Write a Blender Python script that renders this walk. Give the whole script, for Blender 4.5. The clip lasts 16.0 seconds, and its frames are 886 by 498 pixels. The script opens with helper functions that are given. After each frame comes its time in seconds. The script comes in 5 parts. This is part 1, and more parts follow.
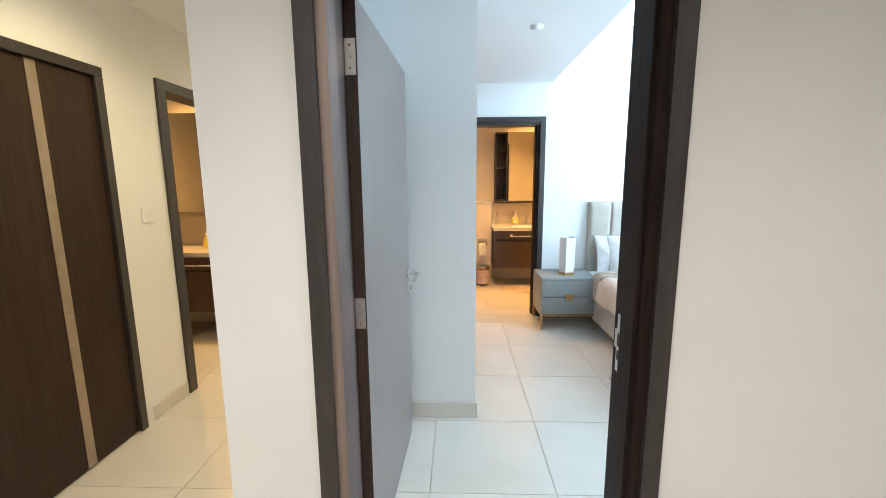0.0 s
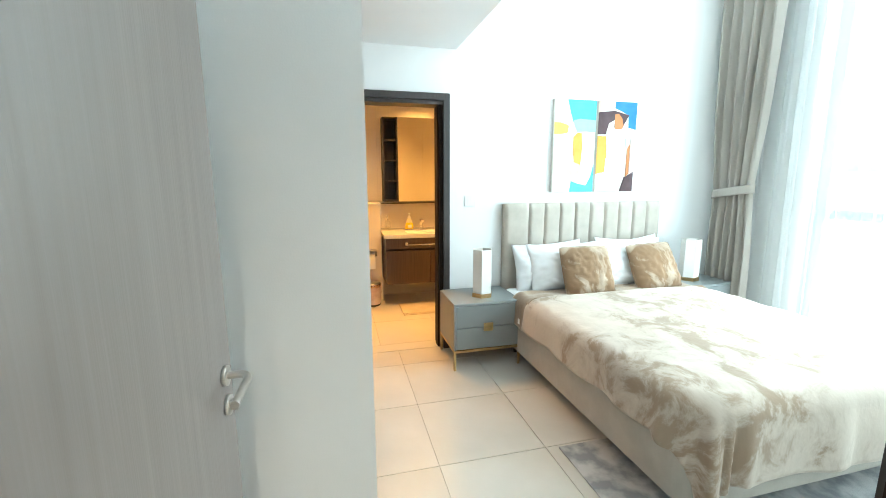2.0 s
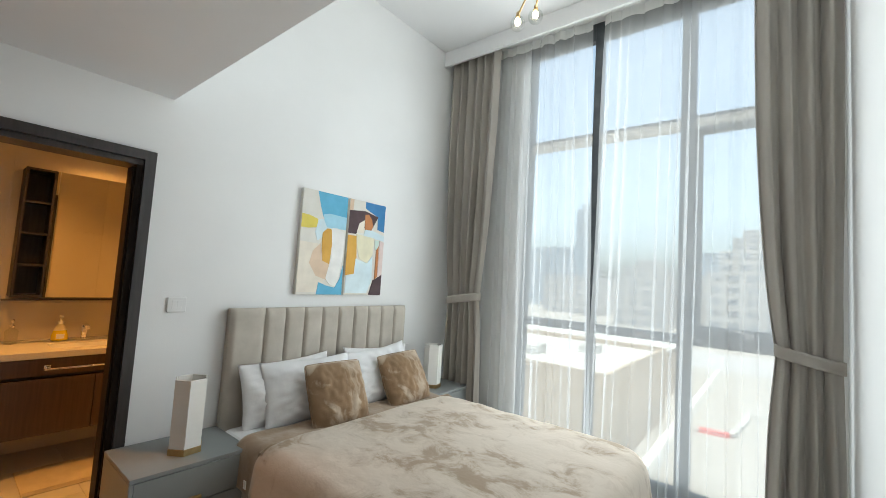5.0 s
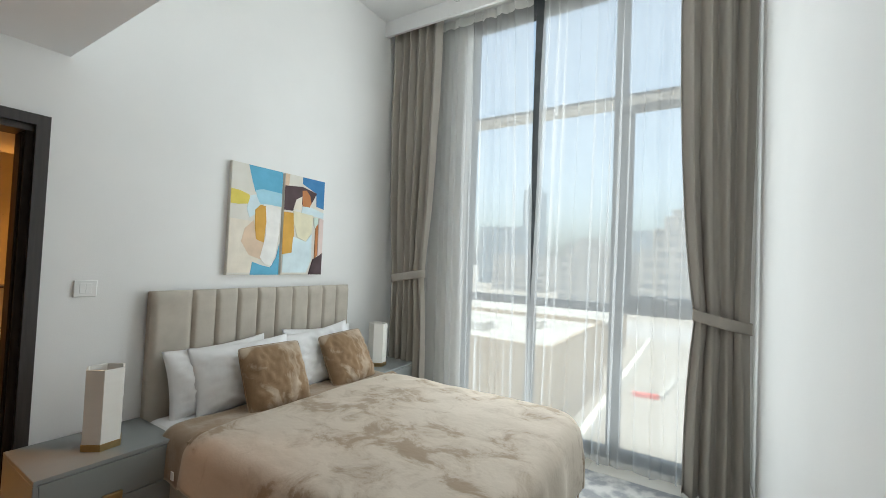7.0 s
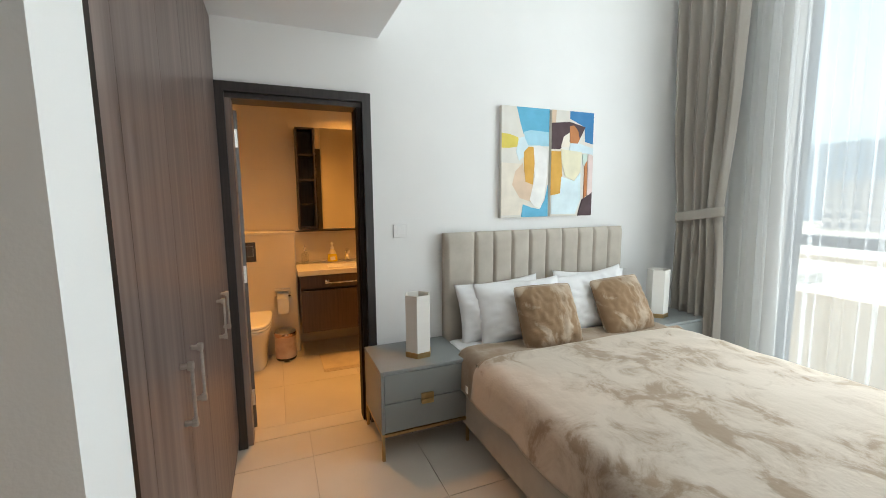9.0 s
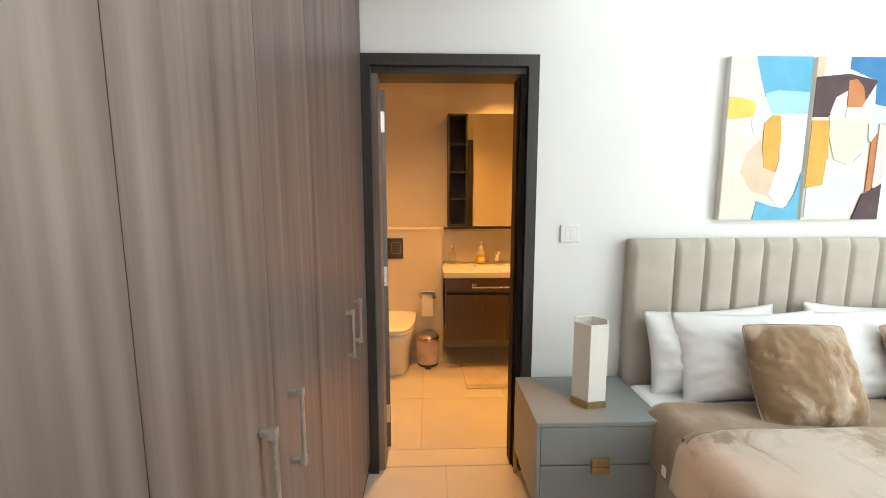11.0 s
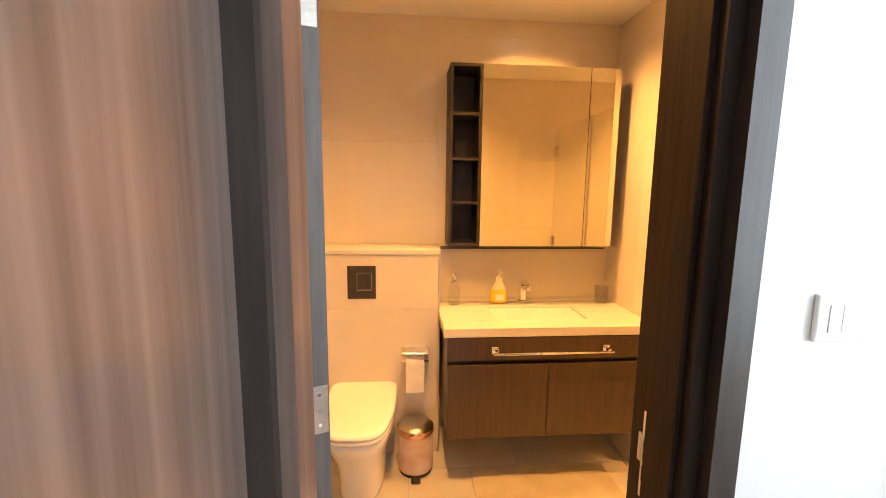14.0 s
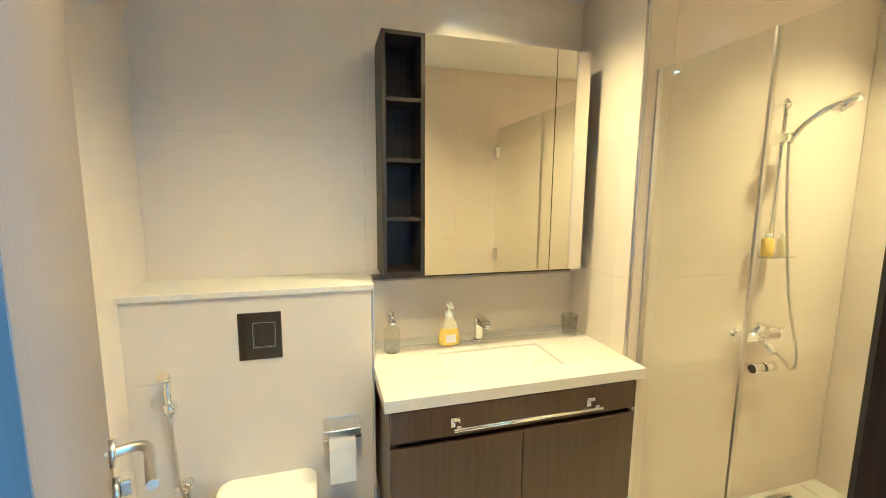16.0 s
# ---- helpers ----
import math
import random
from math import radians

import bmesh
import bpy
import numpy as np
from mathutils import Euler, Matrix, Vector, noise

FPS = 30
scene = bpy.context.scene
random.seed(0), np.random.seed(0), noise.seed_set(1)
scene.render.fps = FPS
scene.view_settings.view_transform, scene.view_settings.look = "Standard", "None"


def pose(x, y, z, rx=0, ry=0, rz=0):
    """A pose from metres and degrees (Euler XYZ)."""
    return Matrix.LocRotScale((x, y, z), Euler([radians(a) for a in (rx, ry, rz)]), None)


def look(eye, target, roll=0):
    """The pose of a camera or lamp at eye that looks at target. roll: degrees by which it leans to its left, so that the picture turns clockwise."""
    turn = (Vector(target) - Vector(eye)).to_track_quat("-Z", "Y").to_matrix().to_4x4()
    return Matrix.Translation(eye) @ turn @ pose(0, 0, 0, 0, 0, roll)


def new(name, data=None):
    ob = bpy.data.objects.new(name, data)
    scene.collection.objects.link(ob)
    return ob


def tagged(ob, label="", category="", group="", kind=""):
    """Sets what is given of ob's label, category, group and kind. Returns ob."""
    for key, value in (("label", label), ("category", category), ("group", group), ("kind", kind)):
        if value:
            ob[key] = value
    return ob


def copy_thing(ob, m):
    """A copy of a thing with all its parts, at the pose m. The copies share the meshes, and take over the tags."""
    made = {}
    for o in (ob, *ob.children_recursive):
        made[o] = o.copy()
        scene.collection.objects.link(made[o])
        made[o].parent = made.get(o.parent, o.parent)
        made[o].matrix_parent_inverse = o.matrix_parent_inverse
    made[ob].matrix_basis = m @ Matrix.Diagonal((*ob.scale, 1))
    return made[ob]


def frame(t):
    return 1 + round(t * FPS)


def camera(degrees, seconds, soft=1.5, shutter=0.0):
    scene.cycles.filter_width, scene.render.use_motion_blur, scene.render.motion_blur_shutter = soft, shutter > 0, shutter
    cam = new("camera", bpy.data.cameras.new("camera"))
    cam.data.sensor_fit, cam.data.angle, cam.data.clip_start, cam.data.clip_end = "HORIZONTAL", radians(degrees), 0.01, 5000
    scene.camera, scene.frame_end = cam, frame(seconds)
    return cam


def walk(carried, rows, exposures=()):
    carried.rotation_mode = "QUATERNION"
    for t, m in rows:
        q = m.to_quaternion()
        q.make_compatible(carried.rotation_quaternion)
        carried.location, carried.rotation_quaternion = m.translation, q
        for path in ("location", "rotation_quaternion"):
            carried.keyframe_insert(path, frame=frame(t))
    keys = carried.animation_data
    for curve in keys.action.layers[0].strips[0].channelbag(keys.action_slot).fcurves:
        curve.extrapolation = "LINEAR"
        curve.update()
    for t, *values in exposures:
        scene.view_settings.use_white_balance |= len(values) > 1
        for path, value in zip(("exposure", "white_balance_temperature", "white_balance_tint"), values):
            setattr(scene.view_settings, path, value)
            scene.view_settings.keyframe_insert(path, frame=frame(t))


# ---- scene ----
cam = camera(94.5, 16.0, soft=0.9)
PATH = [
    (0, (0.271, 1.247, 1.488), (0.203, 3.22, 1.167), -0.4),
    (0.5, (0.26, 1.562, 1.482), (0.313, 3.531, 1.136), -0.1),
    (1, (0.294, 1.882, 1.487), (0.364, 3.853, 1.157), 0.3),
    (1.5, (0.292, 2.146, 1.482), (0.588, 4.097, 1.159), 0.4),
    (2, (0.295, 2.376, 1.489), (0.782, 4.286, 1.148), -0.1),
    (2.5, (0.361, 2.571, 1.484), (1.024, 4.432, 1.176), 0.7),
    (3, (0.411, 2.731, 1.526), (1.327, 4.496, 1.315), 1.8),
    (3.5, (0.441, 2.869, 1.536), (1.64, 4.469, 1.484), 2.1),
    (4, (0.445, 2.962, 1.558), (1.819, 4.414, 1.6), 2.5),
    (4.5, (0.457, 2.977, 1.556), (1.932, 4.323, 1.669), 3.3),
    (7, (0.535, 2.946, 1.52), (2.229, 4.007, 1.581), 2.4),
    (7.5, (0.569, 2.97, 1.535), (2.175, 4.16, 1.447), 2.2),
    (8, (0.588, 3.013, 1.518), (1.998, 4.42, 1.334), 1.0),
    (8.5, (0.602, 3.053, 1.511), (1.72, 4.696, 1.287), -0.1),
    (9, (0.616, 3.09, 1.514), (1.367, 4.927, 1.265), -0.4),
    (9.5, (0.612, 3.176, 1.496), (1.081, 5.105, 1.25), -0.4),
    (12, (0.716, 4.142, 1.491), (0.68, 6.124, 1.226), 0.8),
    (12.5, (0.721, 4.424, 1.482), (0.652, 6.404, 1.215), 1.3),
    (13, (0.705, 4.691, 1.507), (0.655, 6.672, 1.233), 1.4),
    (13.5, (0.635, 4.907, 1.512), (0.725, 6.886, 1.236), 0.5),
    (14, (0.606, 5.068, 1.514), (0.777, 7.042, 1.238), 0.7),
    (14.5, (0.607, 5.237, 1.53), (0.751, 7.208, 1.223), 1.1),
    (15, (0.634, 5.388, 1.538), (0.785, 7.356, 1.215), 0.8),
    (15.5, (0.631, 5.539, 1.543), (0.962, 7.486, 1.23), 0.3),
    (16, (0.606, 5.653, 1.561), (1.153, 7.558, 1.294), 0.5),
]
EXPOSURES = [(0, 2.12, 5050, -4), (0.6, 2.12, 4820, -8), (1.0, 2.2, 4850, -18), (1.8, 2.2, 5500, -10), (2.7, 1.62, 5900, -2), (3.5, 1.08, 6100, 2), (4.5, 0.82, 6350, 5), (7, 0.60, 6500, 5), (8, 0.73, 6500, 6), (9, 1.0, 6450, 5), (9.6, 1.25, 6450, 3), (12.0, 1.72, 6700, 8), (13.3, 2.02, 6500, 9), (14.0, 2.15, 6200, 8), (14.5, 2.35, 5300, 1), (15.1, 2.34, 3800, -8), (15.5, 2.32, 3500, -18), (16, 2.27, 3200, -19)]
walk(cam, [(t, look(eye, target, roll)) for t, eye, target, roll in PATH], EXPOSURES)
# ---------- world, sun, lamps ----------
world = bpy.data.worlds.new("World")
scene.world = world
world.use_nodes = True
sky = world.node_tree.nodes.new("ShaderNodeTexSky")
sky.sky_type, sky.sun_disc = "NISHITA", False
sky.sun_elevation, sky.sun_rotation = radians(74), radians(235)
sky.dust_density, sky.air_density, sky.ozone_density = 4.5, 1.0, 0.7
haze = world.node_tree.nodes.new("ShaderNodeMix")
haze.data_type, haze.blend_type = "RGBA", "MULTIPLY"
haze.inputs[0].default_value = 1.0
haze.inputs[7].default_value = (1.07, 1.17, 1.18, 1)   # whitish desert haze
pale = world.node_tree.nodes.new("ShaderNodeHueSaturation")
pale.inputs["Saturation"].default_value = 0.62
world.node_tree.links.new(sky.outputs[0], pale.inputs["Color"])
world.node_tree.links.new(pale.outputs[0], haze.inputs[6])
world.node_tree.links.new(haze.outputs[2], world.node_tree.nodes["Background"].inputs[0])
world.node_tree.nodes["Background"].inputs[1].default_value = 0.15

sun = new("sun", bpy.data.lights.new("sun", "SUN"))
sun.data.energy, sun.data.angle, sun.data.color = 2.6, radians(0.5), (1.0, 0.95, 0.88)
sun.matrix_world = look((-20 * math.sin(radians(55)), -20 * math.cos(radians(55)), 70), (0, 0, 0))

# daylight standing in the window opening
for x, y, w, watts in ((3.995, 3.81, 2.18, 19.0), (3.71, 3.95, 1.5, 21.0)):
    day = new("window_daylight", bpy.data.lights.new("window_daylight", "AREA"))
    day.data.shape, day.data.size, day.data.size_y = "RECTANGLE", 3.5, w
    day.data.energy, day.data.color = watts, (0.91, 0.96, 1.0)
    day.matrix_world = look((x, y, 1.95), (0, y, 1.95), 90)

WARM = (1.0, 0.435, 0.098)


def spot(name, x, y, z, watts, color=WARM, cone=160, size=0.035):
    lamp = new(name, bpy.data.lights.new(name, "SPOT"))
    d = lamp.data
    d.energy, d.color, d.spot_size, d.spot_blend, d.shadow_soft_size = watts, color, radians(cone), 1.0, size
    lamp.matrix_world = pose(x, y, z)
    return lamp


# ---------- materials ----------
def material(name, color, rough=0.5, metal=0.0, color2=None, scale=3.0, stretch=(1, 1, 1), bump=0.0, bump_scale=60.0,
             spec=0.5, ior=1.5, detail=4.0, contrast=(0.35, 0.65), rough_var=0.0, coat=0.0, per_piece=0.0):
    m = bpy.data.materials.new(name)
    m.use_nodes = True
    nt = m.node_tree
    b = nt.nodes["Principled BSDF"]
    b.inputs["Roughness"].default_value = rough
    b.inputs["Metallic"].default_value = metal
    b.inputs["Specular IOR Level"].default_value = spec
    b.inputs["IOR"].default_value = ior
    b.inputs["Coat Weight"].default_value = coat
    b.inputs["Coat Roughness"].default_value = 0.12
    co = nt.nodes.new("ShaderNodeTexCoord")
    mp = nt.nodes.new("ShaderNodeMapping")
    mp.inputs["Scale"].default_value = stretch
    nt.links.new(co.outputs["Object"], mp.inputs["Vector"])
    n = nt.nodes.new("ShaderNodeTexNoise")
    n.inputs["Scale"].default_value, n.inputs["Detail"].default_value = scale, detail
    nt.links.new(mp.outputs[0], n.inputs["Vector"])
    ramp = nt.nodes.new("ShaderNodeValToRGB")
    c2 = color2 or tuple(min(1, c * 1.08) for c in color)
    ramp.color_ramp.elements[0].position, ramp.color_ramp.elements[1].position = contrast
    ramp.color_ramp.elements[0].color, ramp.color_ramp.elements[1].color = (*color, 1), (*c2, 1)
    nt.links.new(n.outputs["Fac"], ramp.inputs[0])
    out = ramp.outputs[0]
    if per_piece:
        info = nt.nodes.new("ShaderNodeObjectInfo")
        mr = nt.nodes.new("ShaderNodeMapRange")
        mr.inputs["To Min"].default_value, mr.inputs["To Max"].default_value = 1 - per_piece, 1 + per_piece
        nt.links.new(info.outputs["Random"], mr.inputs["Value"])
        hs = nt.nodes.new("ShaderNodeHueSaturation")
        nt.links.new(mr.outputs[0], hs.inputs["Value"])
        nt.links.new(out, hs.inputs["Color"])
        out = hs.outputs[0]
    nt.links.new(out, b.inputs["Base Color"])
    if rough_var:
        mr2 = nt.nodes.new("ShaderNodeMapRange")
        mr2.inputs["To Min"].default_value, mr2.inputs["To Max"].default_value = rough - rough_var, rough + rough_var
        nt.links.new(n.outputs["Fac"], mr2.inputs["Value"])
        nt.links.new(mr2.outputs[0], b.inputs["Roughness"])
    if bump:
        n2 = nt.nodes.new("ShaderNodeTexNoise")
        n2.inputs["Scale"].default_value, n2.inputs["Detail"].default_value = bump_scale, 3.0
        nt.links.new(mp.outputs[0], n2.inputs["Vector"])
        bp = nt.nodes.new("ShaderNodeBump")
        bp.inputs["Strength"].default_value, bp.inputs["Distance"].default_value = bump, 0.01
        nt.links.new(n2.outputs["Fac"], bp.inputs["Height"])
        nt.links.new(bp.outputs[0], b.inputs["Normal"])
    return m


def glass_material(name, color=(1, 1, 1), rough=0.0):
    """Thin clear pane: see-through with a Fresnel gloss."""
    m = bpy.data.materials.new(name)
    m.use_nodes = True
    nt = m.node_tree
    out = nt.nodes["Material Output"]
    nt.nodes.remove(nt.nodes["Principled BSDF"])
    tr, gl = nt.nodes.new("ShaderNodeBsdfTransparent"), nt.nodes.new("ShaderNodeBsdfGlossy")
    tr.inputs[0].default_value = (*color, 1)
    gl.inputs["Roughness"].default_value = rough
    lw, mx = nt.nodes.new("ShaderNodeLayerWeight"), nt.nodes.new("ShaderNodeMixShader")
    lw.inputs[0].default_value = 0.5
    pw, ma = nt.nodes.new("ShaderNodeMath"), nt.nodes.new("ShaderNodeMath")
    pw.operation, ma.operation = "POWER", "MULTIPLY_ADD"
    pw.inputs[1].default_value, ma.inputs[1].default_value, ma.inputs[2].default_value = 5.0, 0.9, 0.04
    nt.links.new(lw.outputs["Facing"], pw.inputs[0])
    nt.links.new(pw.outputs[0], ma.inputs[0])
    nt.links.new(ma.outputs[0], mx.inputs[0])
    nt.links.new(tr.outputs[0], mx.inputs[1])
    nt.links.new(gl.outputs[0], mx.inputs[2])
    nt.links.new(mx.outputs[0], out.inputs[0])
    return m


def cloth_through(name, color, clear, through_share=0.5, bump=0.0):
    """Thin woven cloth: part open weave, part lit from behind, part diffuse."""
    m = bpy.data.materials.new(name)
    m.use_nodes = True
    nt = m.node_tree
    out = nt.nodes["Material Output"]
    nt.nodes.remove(nt.nodes["Principled BSDF"])
    tr, tl, df = nt.nodes.new("ShaderNodeBsdfTransparent"), nt.nodes.new("ShaderNodeBsdfTranslucent"), nt.nodes.new("ShaderNodeBsdfDiffuse")
    tl.inputs[0].default_value = df.inputs[0].default_value = (*color, 1)
    m1, m2 = nt.nodes.new("ShaderNodeMixShader"), nt.nodes.new("ShaderNodeMixShader")
    m1.inputs[0].default_value, m2.inputs[0].default_value = through_share, 1 - clear
    n = nt.nodes.new("ShaderNodeTexNoise")
    n.inputs["Scale"].default_value = 3.0
    co = nt.nodes.new("ShaderNodeTexCoord")
    nt.links.new(co.outputs["Object"], n.inputs["Vector"])
    mr = nt.nodes.new("ShaderNodeMapRange")
    mr.inputs["To Min"].default_value, mr.inputs["To Max"].default_value = 1 - clear - 0.02, 1 - clear + 0.02
    nt.links.new(n.outputs["Fac"], mr.inputs["Value"])
    nt.links.new(mr.outputs[0], m2.inputs[0])
    nt.links.new(df.outputs[0], m1.inputs[1])
    nt.links.new(tl.outputs[0], m1.inputs[2])
    nt.links.new(tr.outputs[0], m2.inputs[1])
    nt.links.new(m1.outputs[0], m2.inputs[2])
    nt.links.new(m2.outputs[0], out.inputs[0])
    return m


def glow(name, color, strength):
    m = bpy.data.materials.new(name)
    m.use_nodes = True
    b = m.node_tree.nodes["Principled BSDF"]
    b.inputs["Base Color"].default_value = (*color, 1)
    b.inputs["Emission Color"].default_value = (*color, 1)
    b.inputs["Emission Strength"].default_value = strength
    return m


PAINT = material("white_wall_paint", (0.80, 0.80, 0.79), 0.6, scale=1.2, color2=(0.84, 0.84, 0.83), bump=0.06, bump_scale=180, spec=0.3)
CEIL = material("white_ceiling_paint", (0.80, 0.80, 0.80), 0.75, scale=1.0, color2=(0.83, 0.83, 0.83), bump=0.04, bump_scale=150, spec=0.2)
TILE = material("cream_floor_tile", (0.60, 0.565, 0.50), 0.32, scale=2.2, color2=(0.66, 0.625, 0.565), bump=0.03, bump_scale=40, rough_var=0.06, per_piece=0.03)
GROUT = material("grout", (0.48, 0.45, 0.395), 0.85, scale=20, color2=(0.54, 0.51, 0.455))
SKIRT = material("cream_skirting_tile", (0.62, 0.585, 0.52), 0.35, scale=2.5, color2=(0.68, 0.645, 0.585))
BATHTILE = material("cream_wall_tile", (0.66, 0.60, 0.51), 0.25, scale=1.6, color2=(0.72, 0.66, 0.57), bump=0.02, bump_scale=30, stretch=(1, 1, 0.6), per_piece=0.006)
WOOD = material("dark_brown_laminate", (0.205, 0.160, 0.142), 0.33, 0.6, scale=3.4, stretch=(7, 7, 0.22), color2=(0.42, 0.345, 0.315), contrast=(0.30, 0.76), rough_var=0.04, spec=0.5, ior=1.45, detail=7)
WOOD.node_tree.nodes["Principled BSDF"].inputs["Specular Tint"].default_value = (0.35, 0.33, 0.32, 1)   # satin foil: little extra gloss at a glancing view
LEAFEDGE = material("dark_leaf_edging", (0.10, 0.090, 0.086), 0.42, scale=9.0, stretch=(8, 8, 0.5), color2=(0.135, 0.122, 0.116))
DARKEDGE = material("dark_brown_edging", (0.030, 0.018, 0.013), 0.5, scale=9.0, stretch=(8, 8, 0.5), color2=(0.046, 0.030, 0.023), spec=0.3)
# near-black: the shade on the latch-side jambs is put into this colour
JAMBWOOD = material("dark_panel_and_shaded_jamb_wood", (0.014, 0.009, 0.007), 0.55, scale=9.0, stretch=(8, 8, 0.5), color2=(0.026, 0.018, 0.014), spec=0.12)
LEAFWOOD = material("taupe_door_laminate", (0.165, 0.135, 0.118), 0.34, scale=5.0, stretch=(7, 7, 0.22), color2=(0.235, 0.20, 0.18), contrast=(0.26, 0.80), bump=0.06, bump_scale=30, rough_var=0.05, spec=0.7, ior=1.6, detail=7)
HALLWOOD = material("dark_hall_laminate", (0.024, 0.013, 0.008), 0.5, scale=9.0, stretch=(9, 9, 0.35), color2=(0.036, 0.021, 0.013), spec=0.25)
FRAMEWOOD = material("dark_frame_wood", (0.016, 0.012, 0.011), 0.42, scale=9.0, stretch=(8, 8, 0.5), color2=(0.032, 0.025, 0.023), bump=0.03, bump_scale=40, spec=0.75, ior=1.5)
SHELFWOOD = material("black_brown_shelf_wood", (0.016, 0.012, 0.012), 0.45, scale=10, stretch=(6, 6, 0.5), color2=(0.034, 0.027, 0.026))
VANWOOD = material("walnut_vanity_laminate", (0.046, 0.025, 0.015), 0.28, scale=8, stretch=(9, 9, 0.4), color2=(0.074, 0.043, 0.027), contrast=(0.3, 0.75), coat=0.15)
STEEL = material("brushed_steel", (0.62, 0.60, 0.57), 0.28, 1.0, scale=30, stretch=(1, 1, 8), color2=(0.70, 0.68, 0.65))
CHROME = material("chrome", (0.85, 0.85, 0.85), 0.07, 1.0, scale=5, color2=(0.9, 0.9, 0.9))
BRASS = material("satin_brass", (0.45, 0.315, 0.145), 0.36, 1.0, scale=20, color2=(0.53, 0.38, 0.185))
PALEBRASS = material("pale_brass_inlay", (0.33, 0.27, 0.21), 0.4, 0.6, scale=20, color2=(0.39, 0.32, 0.25))
GREYPAINT = material("blue_grey_lacquer", (0.230, 0.248, 0.245), 0.42, scale=4, color2=(0.255, 0.273, 0.270), bump=0.02, bump_scale=120)
LINEN = material("beige_upholstery", (0.46, 0.42, 0.36), 0.85, scale=7, color2=(0.53, 0.485, 0.42), bump=0.25, bump_scale=420, spec=0.2)
WHITECLOTH = material("white_cotton", (0.80, 0.80, 0.80), 0.85, scale=5, color2=(0.85, 0.85, 0.85), bump=0.25, bump_scale=14, spec=0.15)
GREYDRAPE = material("taupe_drape_cloth", (0.375, 0.345, 0.308), 0.9, scale=6, color2=(0.43, 0.40, 0.357), bump=0.15, bump_scale=300, spec=0.1, stretch=(1, 1, 0.2))
SHEER = cloth_through("white_sheer_cloth", (0.93, 0.94, 0.94), 0.69, 0.68)
LAMPSHADE = material("white_ribbed_shade", (0.80, 0.78, 0.73), 0.6, scale=3, color2=(0.82, 0.80, 0.75), stretch=(1, 1, 12), bump=0.015, bump_scale=12)
PLEATTAPE = cloth_through("white_pleat_tape", (0.92, 0.92, 0.90), 0.12, 0.55)
ALU = material("grey_window_aluminium", (0.075, 0.085, 0.095), 0.4, 0.3, scale=10, color2=(0.10, 0.11, 0.12))
PALEALU = material("cream_window_aluminium", (0.56, 0.53, 0.47), 0.5, scale=10, color2=(0.61, 0.58, 0.52))
PANE = glass_material("window_glass", (0.97, 0.985, 0.985))
SHOWERGLASS = glass_material("shower_glass", (0.96, 0.975, 0.96))
CLEAR = glass_material("clear_glass", (0.93, 0.94, 0.93))
MIRROR = material("mirror", (0.86, 0.84, 0.76), 0.01, 1.0, scale=1, color2=(0.86, 0.84, 0.76))
CERAMIC = material("white_ceramic", (0.80, 0.79, 0.77), 0.12, scale=2, color2=(0.83, 0.82, 0.80), coat=0.4)
COUNTER = material("cream_stone_counter", (0.60, 0.575, 0.535), 0.25, scale=90, color2=(0.68, 0.655, 0.615), contrast=(0.3, 0.7))
PLASTIC = material("white_plastic", (0.78, 0.78, 0.77), 0.35, scale=3, color2=(0.81, 0.81, 0.80))
BLACK = material("black_rubber_and_dark_gaps", (0.02, 0.02, 0.02), 0.6, scale=5, color2=(0.03, 0.03, 0.03))
PAPER = material("white_paper", (0.82, 0.81, 0.79), 0.9, scale=15, color2=(0.86, 0.85, 0.83), bump=0.1, bump_scale=200)


